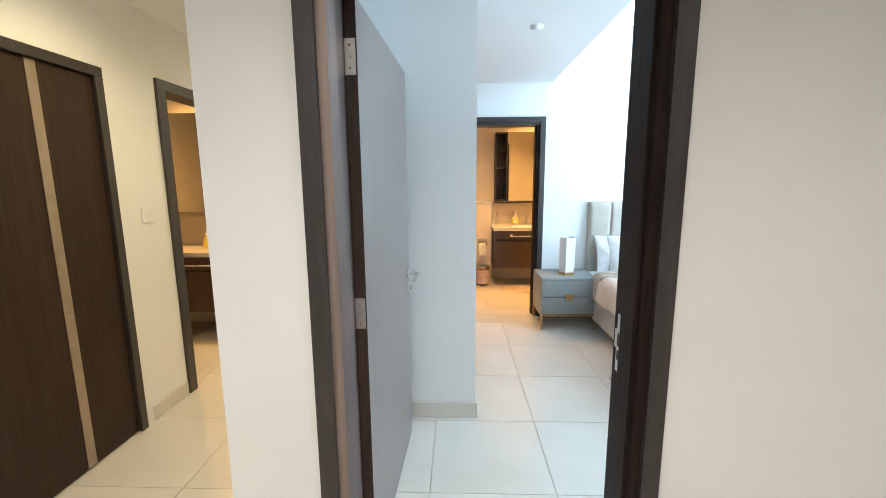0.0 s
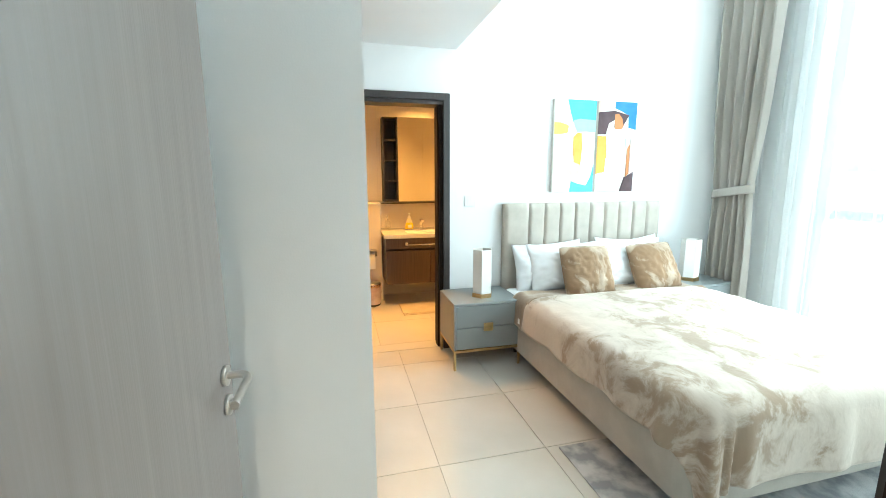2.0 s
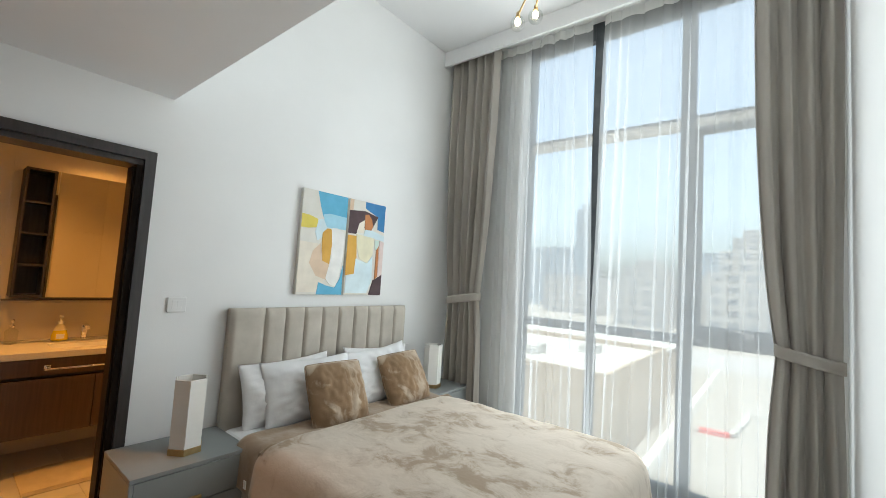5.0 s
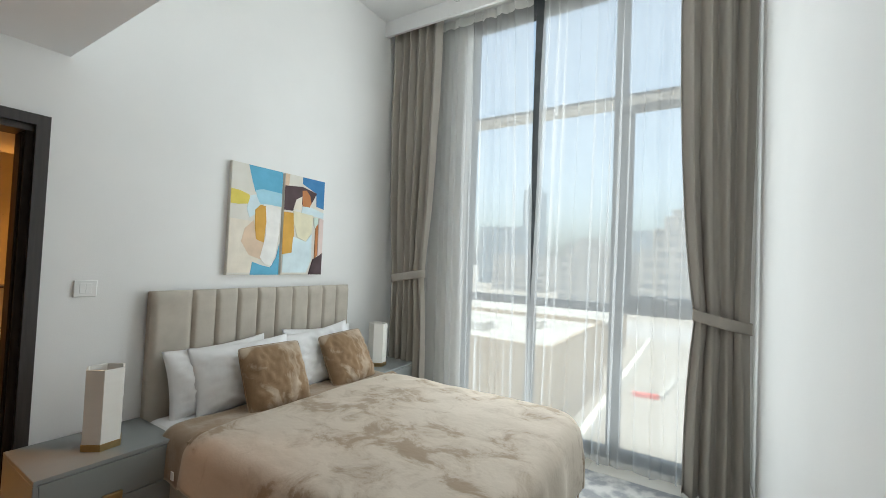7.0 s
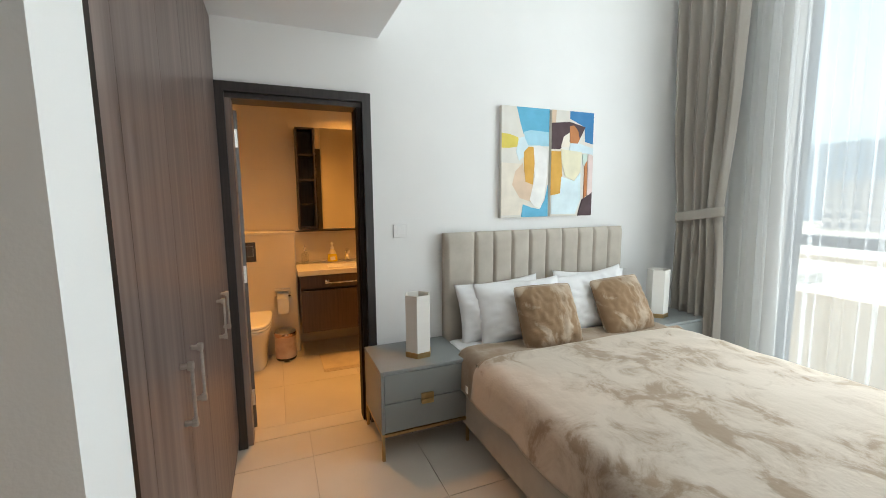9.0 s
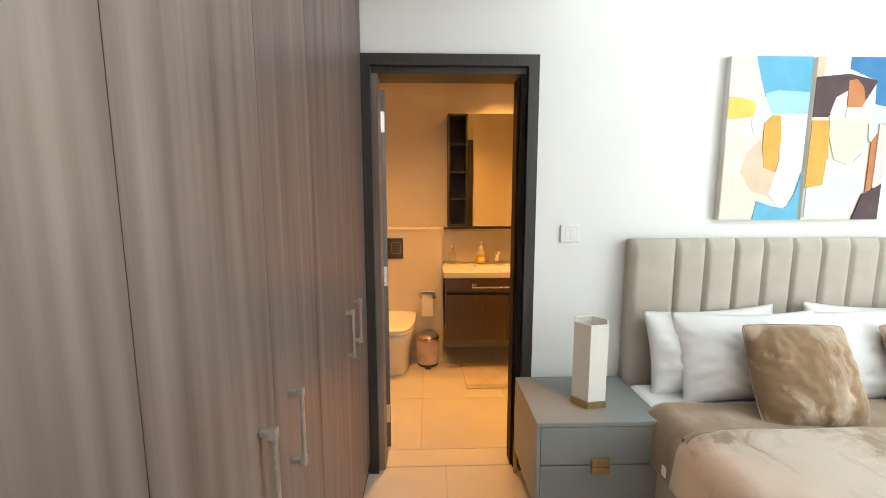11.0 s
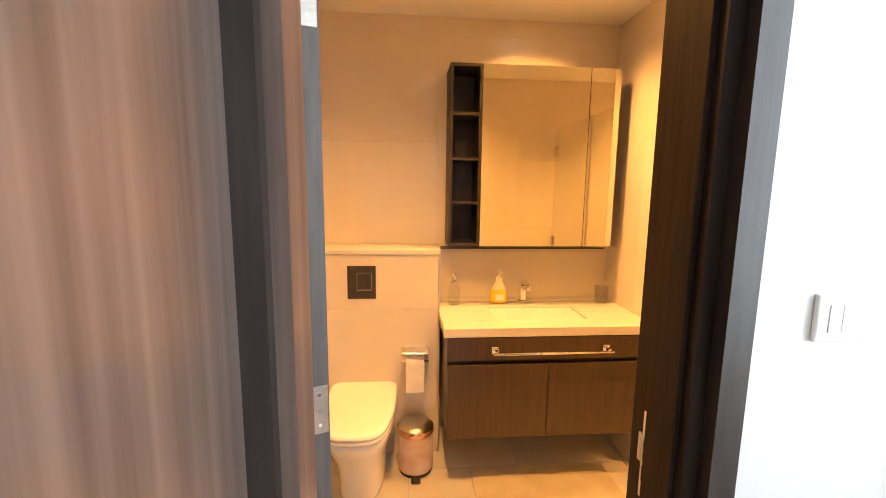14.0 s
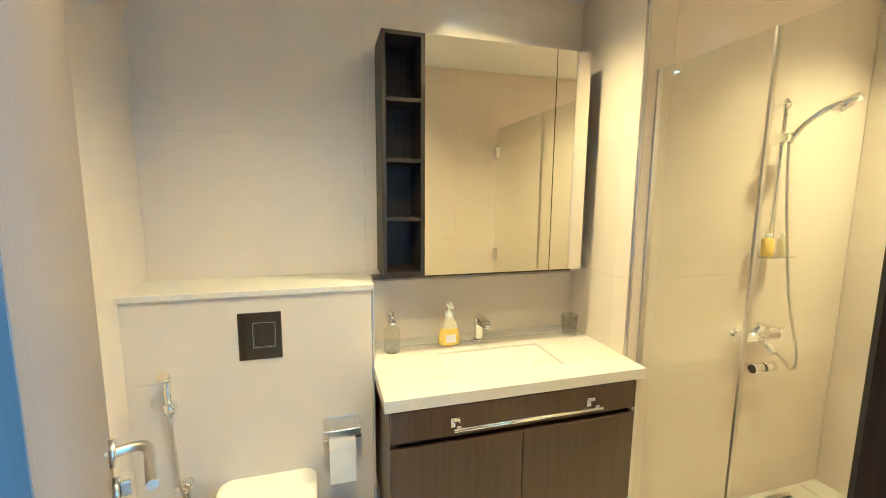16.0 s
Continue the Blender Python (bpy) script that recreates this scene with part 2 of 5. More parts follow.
# ---------- mesh helpers ----------
class Solid:
    """Collects shaped solids into one mesh."""

    def __init__(self):
        self.bm = bmesh.new()
        self.mats = []

    def slot(self, mat):
        if mat not in self.mats:
            self.mats.append(mat)
        return self.mats.index(mat)

    def take(self, faces, mat, smooth=False):
        i = self.slot(mat)
        for f in faces:
            f.material_index, f.smooth = i, smooth

    def box(self, x0, x1, y0, y1, z0, z1, mat, bevel=0.0, seg=2, m=None):
        g = bmesh.new()
        bmesh.ops.create_cube(g, size=1.0, matrix=Matrix.Translation(((x0 + x1) / 2, (y0 + y1) / 2, (z0 + z1) / 2)) @ Matrix.Diagonal((abs(x1 - x0), abs(y1 - y0), abs(z1 - z0), 1)))
        if bevel:
            bmesh.ops.bevel(g, geom=g.edges[:], offset=bevel, segments=seg, affect="EDGES", profile=0.5)
        self.merge(g, mat, m, smooth=False)
        return self

    def merge(self, g, mat, m=None, smooth=False):
        if m is not None:
            g.transform(m)
        i = self.slot(mat)
        vs = [self.bm.verts.new(v.co) for v in g.verts]
        g.verts.index_update()
        for f in g.faces:
            try:
                nf = self.bm.faces.new([vs[v.index] for v in f.verts])
                nf.material_index, nf.smooth = i, smooth
            except ValueError:
                pass
        g.free()

    def cyl(self, p, q, r, mat, r2=None, n=20, caps=True, smooth=True):
        p, q = Vector(p), Vector(q)
        g = bmesh.new()
        bmesh.ops.create_cone(g, cap_ends=caps, segments=n, radius1=r, radius2=r if r2 is None else r2, depth=(q - p).length)
        m = Matrix.Translation((p + q) / 2) @ (q - p).to_track_quat("Z", "Y").to_matrix().to_4x4()
        self.merge(g, mat, m, smooth)
        for f in self.bm.faces:
            if len(f.verts) > 4:
                f.smooth = False
        return self

    def ball(self, c, r, mat, n=16, sz=1.0):
        g = bmesh.new()
        bmesh.ops.create_uvsphere(g, u_segments=n, v_segments=n // 2 + 2, radius=r)
        self.merge(g, mat, Matrix.Translation(c) @ Matrix.Diagonal((1, 1, sz, 1)), True)
        return self

    def tube(self, pts, r, mat, n=10, steps=8):
        """A bent round bar through the points."""
        pts = [Vector(p) for p in pts]
        line = []
        for i in range(len(pts) - 1):
            a, b = pts[max(i - 1, 0)], pts[i]
            c, d = pts[i + 1], pts[min(i + 2, len(pts) - 1)]
            for k in range(steps):
                t = k / steps
                line.append(0.5 * ((2 * b) + (c - a) * t + (2 * a - 5 * b + 4 * c - d) * t * t + (3 * b - a - 3 * c + d) * t ** 3))
        line.append(pts[-1])
        i = self.slot(mat)
        rings, up = [], Vector((0.31, 0.2, 0.93))
        for k, p in enumerate(line):
            t = (line[min(k + 1, len(line) - 1)] - line[max(k - 1, 0)]).normalized()
            u = t.cross(up).normalized()
            w = t.cross(u)
            rings.append([self.bm.verts.new(p + r * (math.cos(2 * math.pi * j / n) * u + math.sin(2 * math.pi * j / n) * w)) for j in range(n)])
        for a, b in zip(rings, rings[1:]):
            for j in range(n):
                f = self.bm.faces.new((a[j], a[(j + 1) % n], b[(j + 1) % n], b[j]))
                f.material_index, f.smooth = i, True
        for ring in (rings[0], rings[-1]):
            self.bm.faces.new(ring).material_index = i
        return self

    def lathe(self, profile, mat, c=(0, 0, 0), n=28, sx=1.0, sy=1.0):
        """Turned shape from (radius, height) pairs."""
        i = self.slot(mat)
        rings = [[self.bm.verts.new((c[0] + sx * r * math.cos(2 * math.pi * j / n), c[1] + sy * r * math.sin(2 * math.pi * j / n), c[2] + z)) for j in range(n)] for r, z in profile]
        for a, b in zip(rings, rings[1:]):
            for j in range(n):
                f = self.bm.faces.new((a[j], a[(j + 1) % n], b[(j + 1) % n], b[j]))
                f.material_index, f.smooth = i, True
        return self

    def sheet(self, fn, nu, nv, mat, close=False, smooth=True):
        """A grid surface from fn(u, v), u and v from 0 to 1."""
        i = self.slot(mat)
        vs = [[self.bm.verts.new(fn(a / nu, b / nv)) for a in range(nu + 1)] for b in range(nv + 1)]
        for b in range(nv):
            for a in range(nu):
                f = self.bm.faces.new((vs[b][a], vs[b][a + 1], vs[b + 1][a + 1], vs[b + 1][a]))
                f.material_index, f.smooth = i, smooth
        return self

    def flat(self, pts, depth, mat):
        """A prism: the polygon pts (3D, planar), pushed along depth."""
        i = self.slot(mat)
        a = [self.bm.verts.new(p) for p in pts]
        b = [self.bm.verts.new(Vector(p) + Vector(depth)) for p in pts]
        for loop in (a, b):
            self.bm.faces.new(loop).material_index = i
        for k in range(len(a)):
            self.bm.faces.new((a[k], a[(k + 1) % len(a)], b[(k + 1) % len(a)], b[k])).material_index = i
        return self

    def done(self, name, parent=None, at=None, weld=False):
        if weld:
            bmesh.ops.remove_doubles(self.bm, verts=self.bm.verts[:], dist=0.0004)
        bmesh.ops.recalc_face_normals(self.bm, faces=self.bm.faces[:])
        me = bpy.data.meshes.new(name)
        self.bm.to_mesh(me)
        self.bm.free()
        for m in self.mats:
            me.materials.append(m)
        ob = new(name, me)
        if parent is not None:
            ob.parent = parent
        if at is not None:
            ob.matrix_basis = at
        return ob


def thing(name, m, label, category, group=""):
    e = new(name)
    e.empty_display_size = 0.1
    e.matrix_basis = m
    return tagged(e, label, category, group)


def structure(ob, label="", category=""):
    return tagged(ob, label, category, kind="structure")


def slabs(name, boxes, mat, label, category):
    s = Solid()
    for b in boxes:
        s.box(*b, mat)
    return structure(s.done(name), label, category)


# ---------- the plan ----------
YN, YB = 5.73, 5.905          # bedroom and bathroom faces of the bed wall
YS, YH = 2.62, 2.43          # bedroom and hall faces of the entry wall
XW = 4.05                    # inner face of the window frames
ZL, ZH, ZB = 2.50, 3.96, 2.50  # low soffit, high ceiling, bathroom ceiling
DX0, DX1, DZ = 0.39, 1.15, 2.105    # bathroom door opening
EX0, EX1 = -0.113, 0.845             # entry door opening
BX0, BX1, BY = -0.10, 1.866, 7.55  # bathroom
SHY, SHX = 7.10, 3.20              # shower back wall and far wall
HX = -1.66                         # hall's far wall

slabs("wall_north", [(0.36, DX0, YN, YB, 0, ZH), (DX1, XW + 0.2, YN, YB, 0, ZH), (DX0, DX1, YN, YB, DZ, ZH), (-0.47, 0.36, YN, YB, 0, ZH)], PAINT, "white painted bedroom wall behind the bed", "wall")
slabs("wall_south", [(EX1, XW + 0.2, YH, YS, 0, ZH), (EX0, EX1, YH, YS, 2.09, ZH), (-0.47, EX0, YH, YS, 0, ZH)], PAINT, "white painted wall with the entry doorway", "wall")
slabs("wall_wardrobe_side", [(-0.47, 0.385, 3.678, 3.838, 0, ZH)], PAINT, "white painted wall end beside the wardrobe", "wall")
slabs("wall_hall_side", [(-0.47, -0.27, YS, 3.678, 0, ZH), (-0.47, -0.27, 3.838, YN, 0, ZH)], PAINT, "white painted wall between hall and bedroom", "wall")
slabs("wall_east", [(XW, XW + 0.2, YS, 2.72, 0, ZH), (XW, XW + 0.2, 4.90, YN, 0, ZH)], PAINT, "white wall beside the tall window", "wall")
slabs("ceiling_soffit", [(-0.47, 1.265, YS, YN, ZL, ZL + 0.12), (1.245, 1.265, YS, YN, ZL + 0.12, ZH)], CEIL, "white lowered ceiling along the wardrobe", "ceiling")
slabs("ceiling", [(-0.47, XW + 0.2, YH, YB, ZH, ZH + 0.15)], CEIL, "white high bedroom ceiling", "ceiling")
slabs("ceiling_pelmet", [(3.69, 3.72, YS, YN, 3.80, ZH)], CEIL, "white downstand hiding the curtain track", "trim")

# hall
slabs("wall_hall_far", [(HX - 0.15, HX, 3.52, 3.99, 0, 2.7), (HX - 0.15, HX, 4.82, 6.2, 0, 2.7), (HX - 0.15, HX, -0.8, 2.55, 0, 2.7), (HX - 0.15, HX, 2.55, 3.52, 2.11, 2.7), (HX - 0.15, HX, 3.99, 4.82, 2.11, 2.7)], PAINT, "cream-lit white hall wall", "wall")
slabs("wall_hall_end", [(HX, -0.47, 6.0, 6.2, 0, 2.7)], PAINT, "white wall at the end of the hall", "wall")
slabs("wall_hall_back", [(HX - 0.15, 2.6, -0.95, -0.8, 0, 2.7), (2.6, 2.75, -0.95, YH, 0, 2.7)], PAINT, "white wall behind the hall", "wall")
slabs("ceiling_hall", [(HX - 0.15, 2.75, -0.95, YH, 2.54, 2.7), (HX - 0.15, -0.47, YH, 6.2, 2.54, 2.7)], CEIL, "white hall ceiling", "ceiling")

# bathroom shell, second bathroom shell
slabs("wall_bath_west", [(BX0 - 0.15, BX0, YB, BY + 0.15, 0, ZB)], PAINT, "tiled bathroom side wall", "wall")
slabs("wall_bath_north", [(BX0, BX1, BY, BY + 0.15, 0, ZB)], PAINT, "tiled bathroom wall behind the basin", "wall")
slabs("wall_bath_return", [(BX1, SHX + 0.15, SHY, BY + 0.15, 0, ZB)], PAINT, "tiled wall of the shower", "wall")
slabs("wall_shower_east", [(SHX, SHX + 0.15, YB, SHY, 0, ZB)], PAINT, "tiled end wall of the shower", "wall")
slabs("ceiling_bath", [(BX0 - 0.15, SHX + 0.15, YB, BY + 0.15, ZB, ZB + 0.15)], CEIL, "white bathroom ceiling", "ceiling")
slabs("wall_guest_bath", [(-3.2, HX - 0.15, 2.0, 2.15, 0, 2.6), (-3.2, HX - 0.15, 5.45, 5.60, 0, 2.6), (-3.35, -3.2, 2.0, 5.60, 0, 2.6)], BATHTILE, "cream tiled guest bathroom walls", "wall")
slabs("ceiling_guest_bath", [(-3.35, HX - 0.15, 2.0, 5.60, 2.45, 2.6)], CEIL, "white guest bathroom ceiling", "ceiling")

floor = slabs("floor", [(-3.4, XW + 0.2, -0.95, BY + 0.2, -0.12, -0.006)], GROUT, "cream floor tiles with grey joints", "floor")


sill = Solid().box(DX0 + 0.031, DX1 - 0.031, YN + 0.024, YB, -0.006, 0.001, SKIRT, 0.002, 1)
structure(sill.done("door_threshold"), "cream tile threshold strip in the bathroom doorway", "threshold")


def skirting(boxes):
    s = Solid()
    for b in boxes:
        s.box(*b, SKIRT, bevel=0.002, seg=1)
    return structure(s.done("baseboard"), "cream tile skirting along the wall foot", "baseboard")


SK, SD = 0.10, 0.012
skirting([(-0.27, 0.385, 3.678 - SD, 3.678 - 0.001, 0, SK), (0.386, 0.386 + SD, 3.678 - SD, 3.838, 0, SK),
          (DX1 + 0.062, XW, YN - SD, YN - 0.001, 0, SK), (0.96, XW, YS + 0.001, YS + SD, 0, SK),
          (HX + 0.001, HX + SD, 3.59, 3.92, 0, SK), (HX + 0.001, HX + SD, 4.89, 6.0, 0, SK),
          (-0.47 - SD, -0.471, YH, 6.0, 0, SK), (-0.482, -0.18, YH - SD, YH - 0.001, 0, SK), (0.91, 2.6, YH - SD, YH - 0.001, 0, SK)])


def door_frame(name, x0, x1, ytop, faces, depth, width=0.052, rebate=0.0):
    """Jambs and head lining an opening in a wall that runs along x, with a casing on each wall face."""
    y0, y1 = depth
    s = Solid()
    t = 0.03
    # hinge jamb: lighter laminate stands in for daylight falling on this side
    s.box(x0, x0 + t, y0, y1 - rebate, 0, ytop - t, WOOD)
    if rebate:
        s.box(x0, x0 + 0.006, y1 - rebate, y1, 0, ytop - t, FRAMEWOOD)
    # latch jamb: same wood in life, shade put into its colour
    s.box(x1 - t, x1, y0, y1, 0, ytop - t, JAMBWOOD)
    s.box(x0, x1, y0, y1, ytop - t, ytop, FRAMEWOOD)
    for ya, yb in faces:
        s.box(x0 - width, x0, ya, yb, 0, ytop, FRAMEWOOD)
        s.box(x1, x1 + width, ya, yb, 0, ytop, FRAMEWOOD)
        s.box(x0 - width, x1 + width, ya, yb, ytop, ytop + width, FRAMEWOOD)
    # door stop, in the same shade-darkened wood as its jamb
    ym = y0 + 0.62 * (y1 - y0)
    for a, b in ((x1 - t - 0.012, x1 - t),):
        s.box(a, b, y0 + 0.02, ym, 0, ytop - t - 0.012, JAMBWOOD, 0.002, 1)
    ob = s.done(name)
    return structure(ob, "dark wooden door frame with casing", "door frame")

door_frame("door_frame_1", DX0, DX1, DZ, [(YN - 0.03, YN + 0.002), (YB - 0.002, YB + 0.02)], (YN, YB), 0.052, 0.055)
door_frame("door_frame_2", EX0, EX1, 2.09, [(YH - 0.02, YH + 0.002), (YS - 0.002, YS + 0.02)], (YH, YS), 0.055)


def door_leaf(name, m, width, height, label, edge, grip=0.995, hinges=(0.22, 1.04, 1.88)):
    """A leaf that runs along local +y from its hinges, with the seen face at local x = 0."""
    e = thing(name, m, label, "door")
    Solid().box(-0.044, 0, 0, width, 0.008, height, LEAFWOOD, 0.002, 1).box(-0.0435, -0.0005, -0.0006, 0.001, 0.009, height - 0.001, edge).done("leaf", e)
    for side, sx in ((0.0, 1), (-0.044, -1)):
        s = Solid()
        y = width - 0.06
        s.cyl((side, y, grip), (side + sx * 0.010, y, grip), 0.026, STEEL)
        s.tube([(side + sx * 0.008, y, grip), (side + sx * 0.045, y, grip), (side + sx * 0.060, y - 0.02, grip - 0.003), (side + sx * 0.060, y - 0.075, grip - 0.007), (side + sx * 0.060, y - 0.135, grip - 0.010)], 0.010, STEEL)
        s.cyl((side, y, grip - 0.080), (side + sx * 0.010, y, grip - 0.080), 0.026, STEEL)
        s.box(side + sx * 0.010, side + sx * 0.028, y - 0.005, y + 0.005, grip - 0.095, grip - 0.065, STEEL, 0.002)
        s.done("handle", e)
    for z in hinges:
        h = Solid()
        h.box(-0.040, -0.004, -0.0035, -0.0005, z - 0.055, z + 0.055, STEEL, 0.001, 1)
        h.cyl((-0.047, -0.006, z - 0.055), (-0.047, -0.006, z + 0.055), 0.007, STEEL, n=10)
        for dz in (-0.035, 0, 0.035):
            h.cyl((-0.022, -0.005, z + dz), (-0.022, -0.0034, z + dz), 0.004, CHROME, n=8)
        h.done("hinge", e)
    return e


door_leaf("door_1", pose(-0.042, YS - 0.015, 0, 0, 0, -2.5), 0.91, 2.06, "dark laminate bedroom door standing open with steel lever", DARKEDGE)
door_leaf("door_2", pose(DX0 + 0.044, YB + 0.028, 0, 0, 0, 22), 0.70, 2.045, "dark laminate bathroom door standing open with steel lever", LEAFEDGE, 1.06)

# strike plate on the entry jamb, and on the bathroom jamb
def strike(x, y, z):
    s = Solid()
    s.box(x - 0.0025, x, y - 0.012, y + 0.014, z - 0.10, z + 0.10, STEEL, 0.001, 1)
    # black patches stand in for the shade inside the two latch holes
    s.box(x - 0.0035, x - 0.002, y - 0.006, y + 0.006, z - 0.01, z + 0.035, BLACK)
    s.box(x - 0.0035, x - 0.002, y - 0.006, y + 0.006, z - 0.06, z - 0.025, BLACK)
    s.box(x - 0.004, x + 0.0, y + 0.012, y + 0.026, z - 0.02, z + 0.045, STEEL, 0.001, 1)
    return tagged(s.done("strike_plate"), "steel strike plate screwed to the dark jamb", "strike plate")


strike(EX1 - 0.0305, 2.575, 0.95)
strike(DX1 - 0.0305, 5.845, 0.95)


# ---------- wardrobe ----------
def wardrobe():
    y0, y1, xf = 3.873, 5.725, 0.345
    e = thing("wardrobe", pose(xf, y0, 0), "tall built-in wardrobe with dark wood-grain doors and steel handles", "wardrobe")
    s = Solid()
    L = y1 - y0
    s.box(-0.60, -0.022, 0.0, L, 0.0, ZL - 0.004, FRAMEWOOD)
    s.done("carcass", e)
    s = Solid()
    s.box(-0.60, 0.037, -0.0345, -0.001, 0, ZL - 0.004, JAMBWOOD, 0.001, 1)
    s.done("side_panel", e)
    s = Solid()
    s.box(-0.05, -0.012, 0.024, L - 0.002, 0, 0.07, FRAMEWOOD)
    s.done("plinth", e)
    joints = [v - y0 for v in (3.879, 4.10, 4.475, 4.81, 5.28, 5.721)]
    for i, (p, q) in enumerate(zip(joints, joints[1:])):
        d = Solid().box(-0.020, 0.0, p + 0.0007, q - 0.0007, 0.075, ZL - 0.012, WOOD).done("door", e)
        if i == 0:
            continue
        yh = q - 0.082 if i % 2 else p + 0.082
        h = Solid()
        h.box(0.025, 0.034, yh - 0.006, yh + 0.006, 0.875, 1.045, STEEL, 0.003, 2)
        h.box(0.018, 0.036, yh - 0.008, yh + 0.008, 0.862, 0.888, STEEL, 0.004, 2)
        h.box(0.018, 0.036, yh - 0.008, yh + 0.008, 1.032, 1.058, STEEL, 0.004, 2)
        h.box(0.0, 0.026, yh - 0.007, yh + 0.007, 0.868, 0.882, STEEL, 0.002, 1)
        h.box(0.0, 0.026, yh - 0.007, yh + 0.007, 1.038, 1.052, STEEL, 0.002, 1)
        h.done("handle", d)
    return e


wardrobe()

# ---------- window ----------
def window():
    e = new("window_1")
    structure(e, "tall dark aluminium window wall with clear panes", "window")
    y0, y1 = 2.72, 4.90
    x0, x1 = XW + 0.01, XW + 0.09
    f = Solid()
    muls = (3.505, 4.215)
    bars = [(y0, y0 + 0.06), (y1 - 0.06, y1)] + [(m - (0.05 if m < 4 else 0.035), m + (0.05 if m < 4 else 0.035)) for m in muls]
    for a, b in bars:
        f.box(x0, x1, a, b, 0.0, ZH, ALU, 0.003, 1)
    edges = sorted(bars)
    for (a, b), (c, d) in zip(edges, edges[1:]):
        f.box(x0 + 0.004, x1 - 0.004, b, c, 0.0, 0.09, ALU)
        f.box(x0 + 0.004, x1 - 0.004, b, c, 1.165, 1.235, ALU)
        f.box(x0 + 0.004, x1 - 0.004, b, c, 2.908, 2.93, ALU)
        f.box(x0 + 0.008, x1 - 0.004, b, c, 2.835, 2.9075, PALEALU)
        f.box(x0 + 0.004, x1 - 0.004, b, c, 3.80, ZH, ALU)
    f.done("frame", e)
    s = Solid()  # opening sash beside the thick mullion
    a, b = y0 + 0.062, 3.453
    for p in ((a, a + 0.05, 1.24, 2.83), (b - 0.05, b, 1.24, 2.83), (a + 0.05, b - 0.05, 1.24, 1.315), (a + 0.05, b - 0.05, 2.78, 2.83)):
        s.box(x0 - 0.012, x1 - 0.02, *p, ALU, 0.003, 1)
    s.done("sash", e)
    h = Solid()
    h.box(x0 - 0.032, x0 - 0.013, 3.08, 3.13, 1.262, 1.292, STEEL, 0.003)
    h.tube([(x0 - 0.03, 3.105, 1.28), (x0 - 0.055, 3.105, 1.285), (x0 - 0.058, 3.14, 1.30), (x0 - 0.058, 3.22, 1.31)], 0.007, STEEL, n=8)
    h.done("handle", e)
    for (pa, pb), (pc, pd) in zip(edges, edges[1:]):
        for z0, z1 in ((0.09, 1.165), (1.235, 2.835), (2.93, 3.80)):
            g = Solid().box(XW + 0.048, XW + 0.054, pb, pc, z0, z1, PANE).done("pane", e)
            g.visible_shadow = False
    return e


window()
slabs("floor_sill", [(XW - 0.06, XW + 0.2, 2.72, 4.90, -0.006, 0.012)], SKIRT, "cream tile strip at the window foot", "trim")


# ---------- curtains ----------
def drape(name, ya, yb, x, tie_z, tie_ya, tie_yb, bot_ya, bot_yb, folds, seed, label):
    e = thing(name, pose(x, (ya + yb) / 2, 0), label, "curtain", "drapes at the window")
    ym = (ya + yb) / 2
    rnd = random.Random(seed)
    ph = [rnd.uniform(-0.5, 0.5) for _ in range(40)]
    top, bot = 3.90, 0.015

    def ends(z):
        if z > tie_z:
            k = (z - tie_z) / (top - tie_z)
            k = 1 - (1 - k) ** 2.6
            return tie_ya + (ya - tie_ya) * k, tie_yb + (yb - tie_yb) * k
        k = (tie_z - z) / (tie_z - bot)
        k = 1 - (1 - k) ** 2.2
        return tie_ya + (bot_ya - tie_ya) * k, tie_yb + (bot_yb - tie_yb) * k

    def fn(u, v):
        z = top + (bot - top) * v
        a, b = ends(z)
        near = math.exp(-((z - tie_z) / 0.30) ** 2)
        wob = 0.7 * noise.noise(Vector((u * 4, z * 0.5, seed))) + 1.3 * noise.noise(Vector((u * 3.2, 0.4, seed + 4)))
        w = 2 * math.pi * folds * u + wob * (1 + 0.5 * near)
        amp = 0.056 * (1 - 0.35 * near) * (0.75 + 0.75 * noise.noise(Vector((u * 8, z * 0.35, seed + 7))))
        # rounded columns of cloth with sharp creases between them
        off = amp * (1 - 2 * abs(math.sin(w / 2)) ** 0.75) + 0.012 * noise.noise(Vector((u * 14, z * 0.5, seed + 9)))
        side = 0.010 * math.sin(w + 0.6) * (1 - near)
        return (off + 0.015 * noise.noise(Vector((u * 3, z * 1.3, seed + 3))), a + (b - a) * u + side - ym, z)

    s = Solid()
    s.sheet(fn, folds * 14, 70, GREYDRAPE)
    c = s.done("cloth", e)
    md = c.modifiers.new("thickness", "SOLIDIFY")
    md.thickness = 0.004
    # tieback band, wrapped round the gathered cloth
    t = Solid()
    cx, cy, rx, ry = -0.005, (tie_ya + tie_yb) / 2 - ym, 0.070, abs(tie_yb - tie_ya) / 2 + 0.012

    def band(u, v):
        a = 2 * math.pi * u
        z = tie_z + 0.038 - 0.076 * v + 0.055 * math.sin(a) * (1 if tie_ya > 4 else -1) * -0.6
        bulge = 1 + 0.03 * math.sin(3 * a)
        return (cx + rx * bulge * math.cos(a), cy + ry * bulge * math.sin(a), z)
    t.sheet(band, 40, 4, GREYDRAPE)
    tb = t.done("tieback", e)
    md = tb.modifiers.new("thickness", "SOLIDIFY")
    md.thickness = 0.006
    return e


drape("drape", 5.10, 5.70, 3.80, 1.36, 5.20, 5.58, 5.13, 5.60, 6, 3, "taupe floor-length drape tied back beside the window")
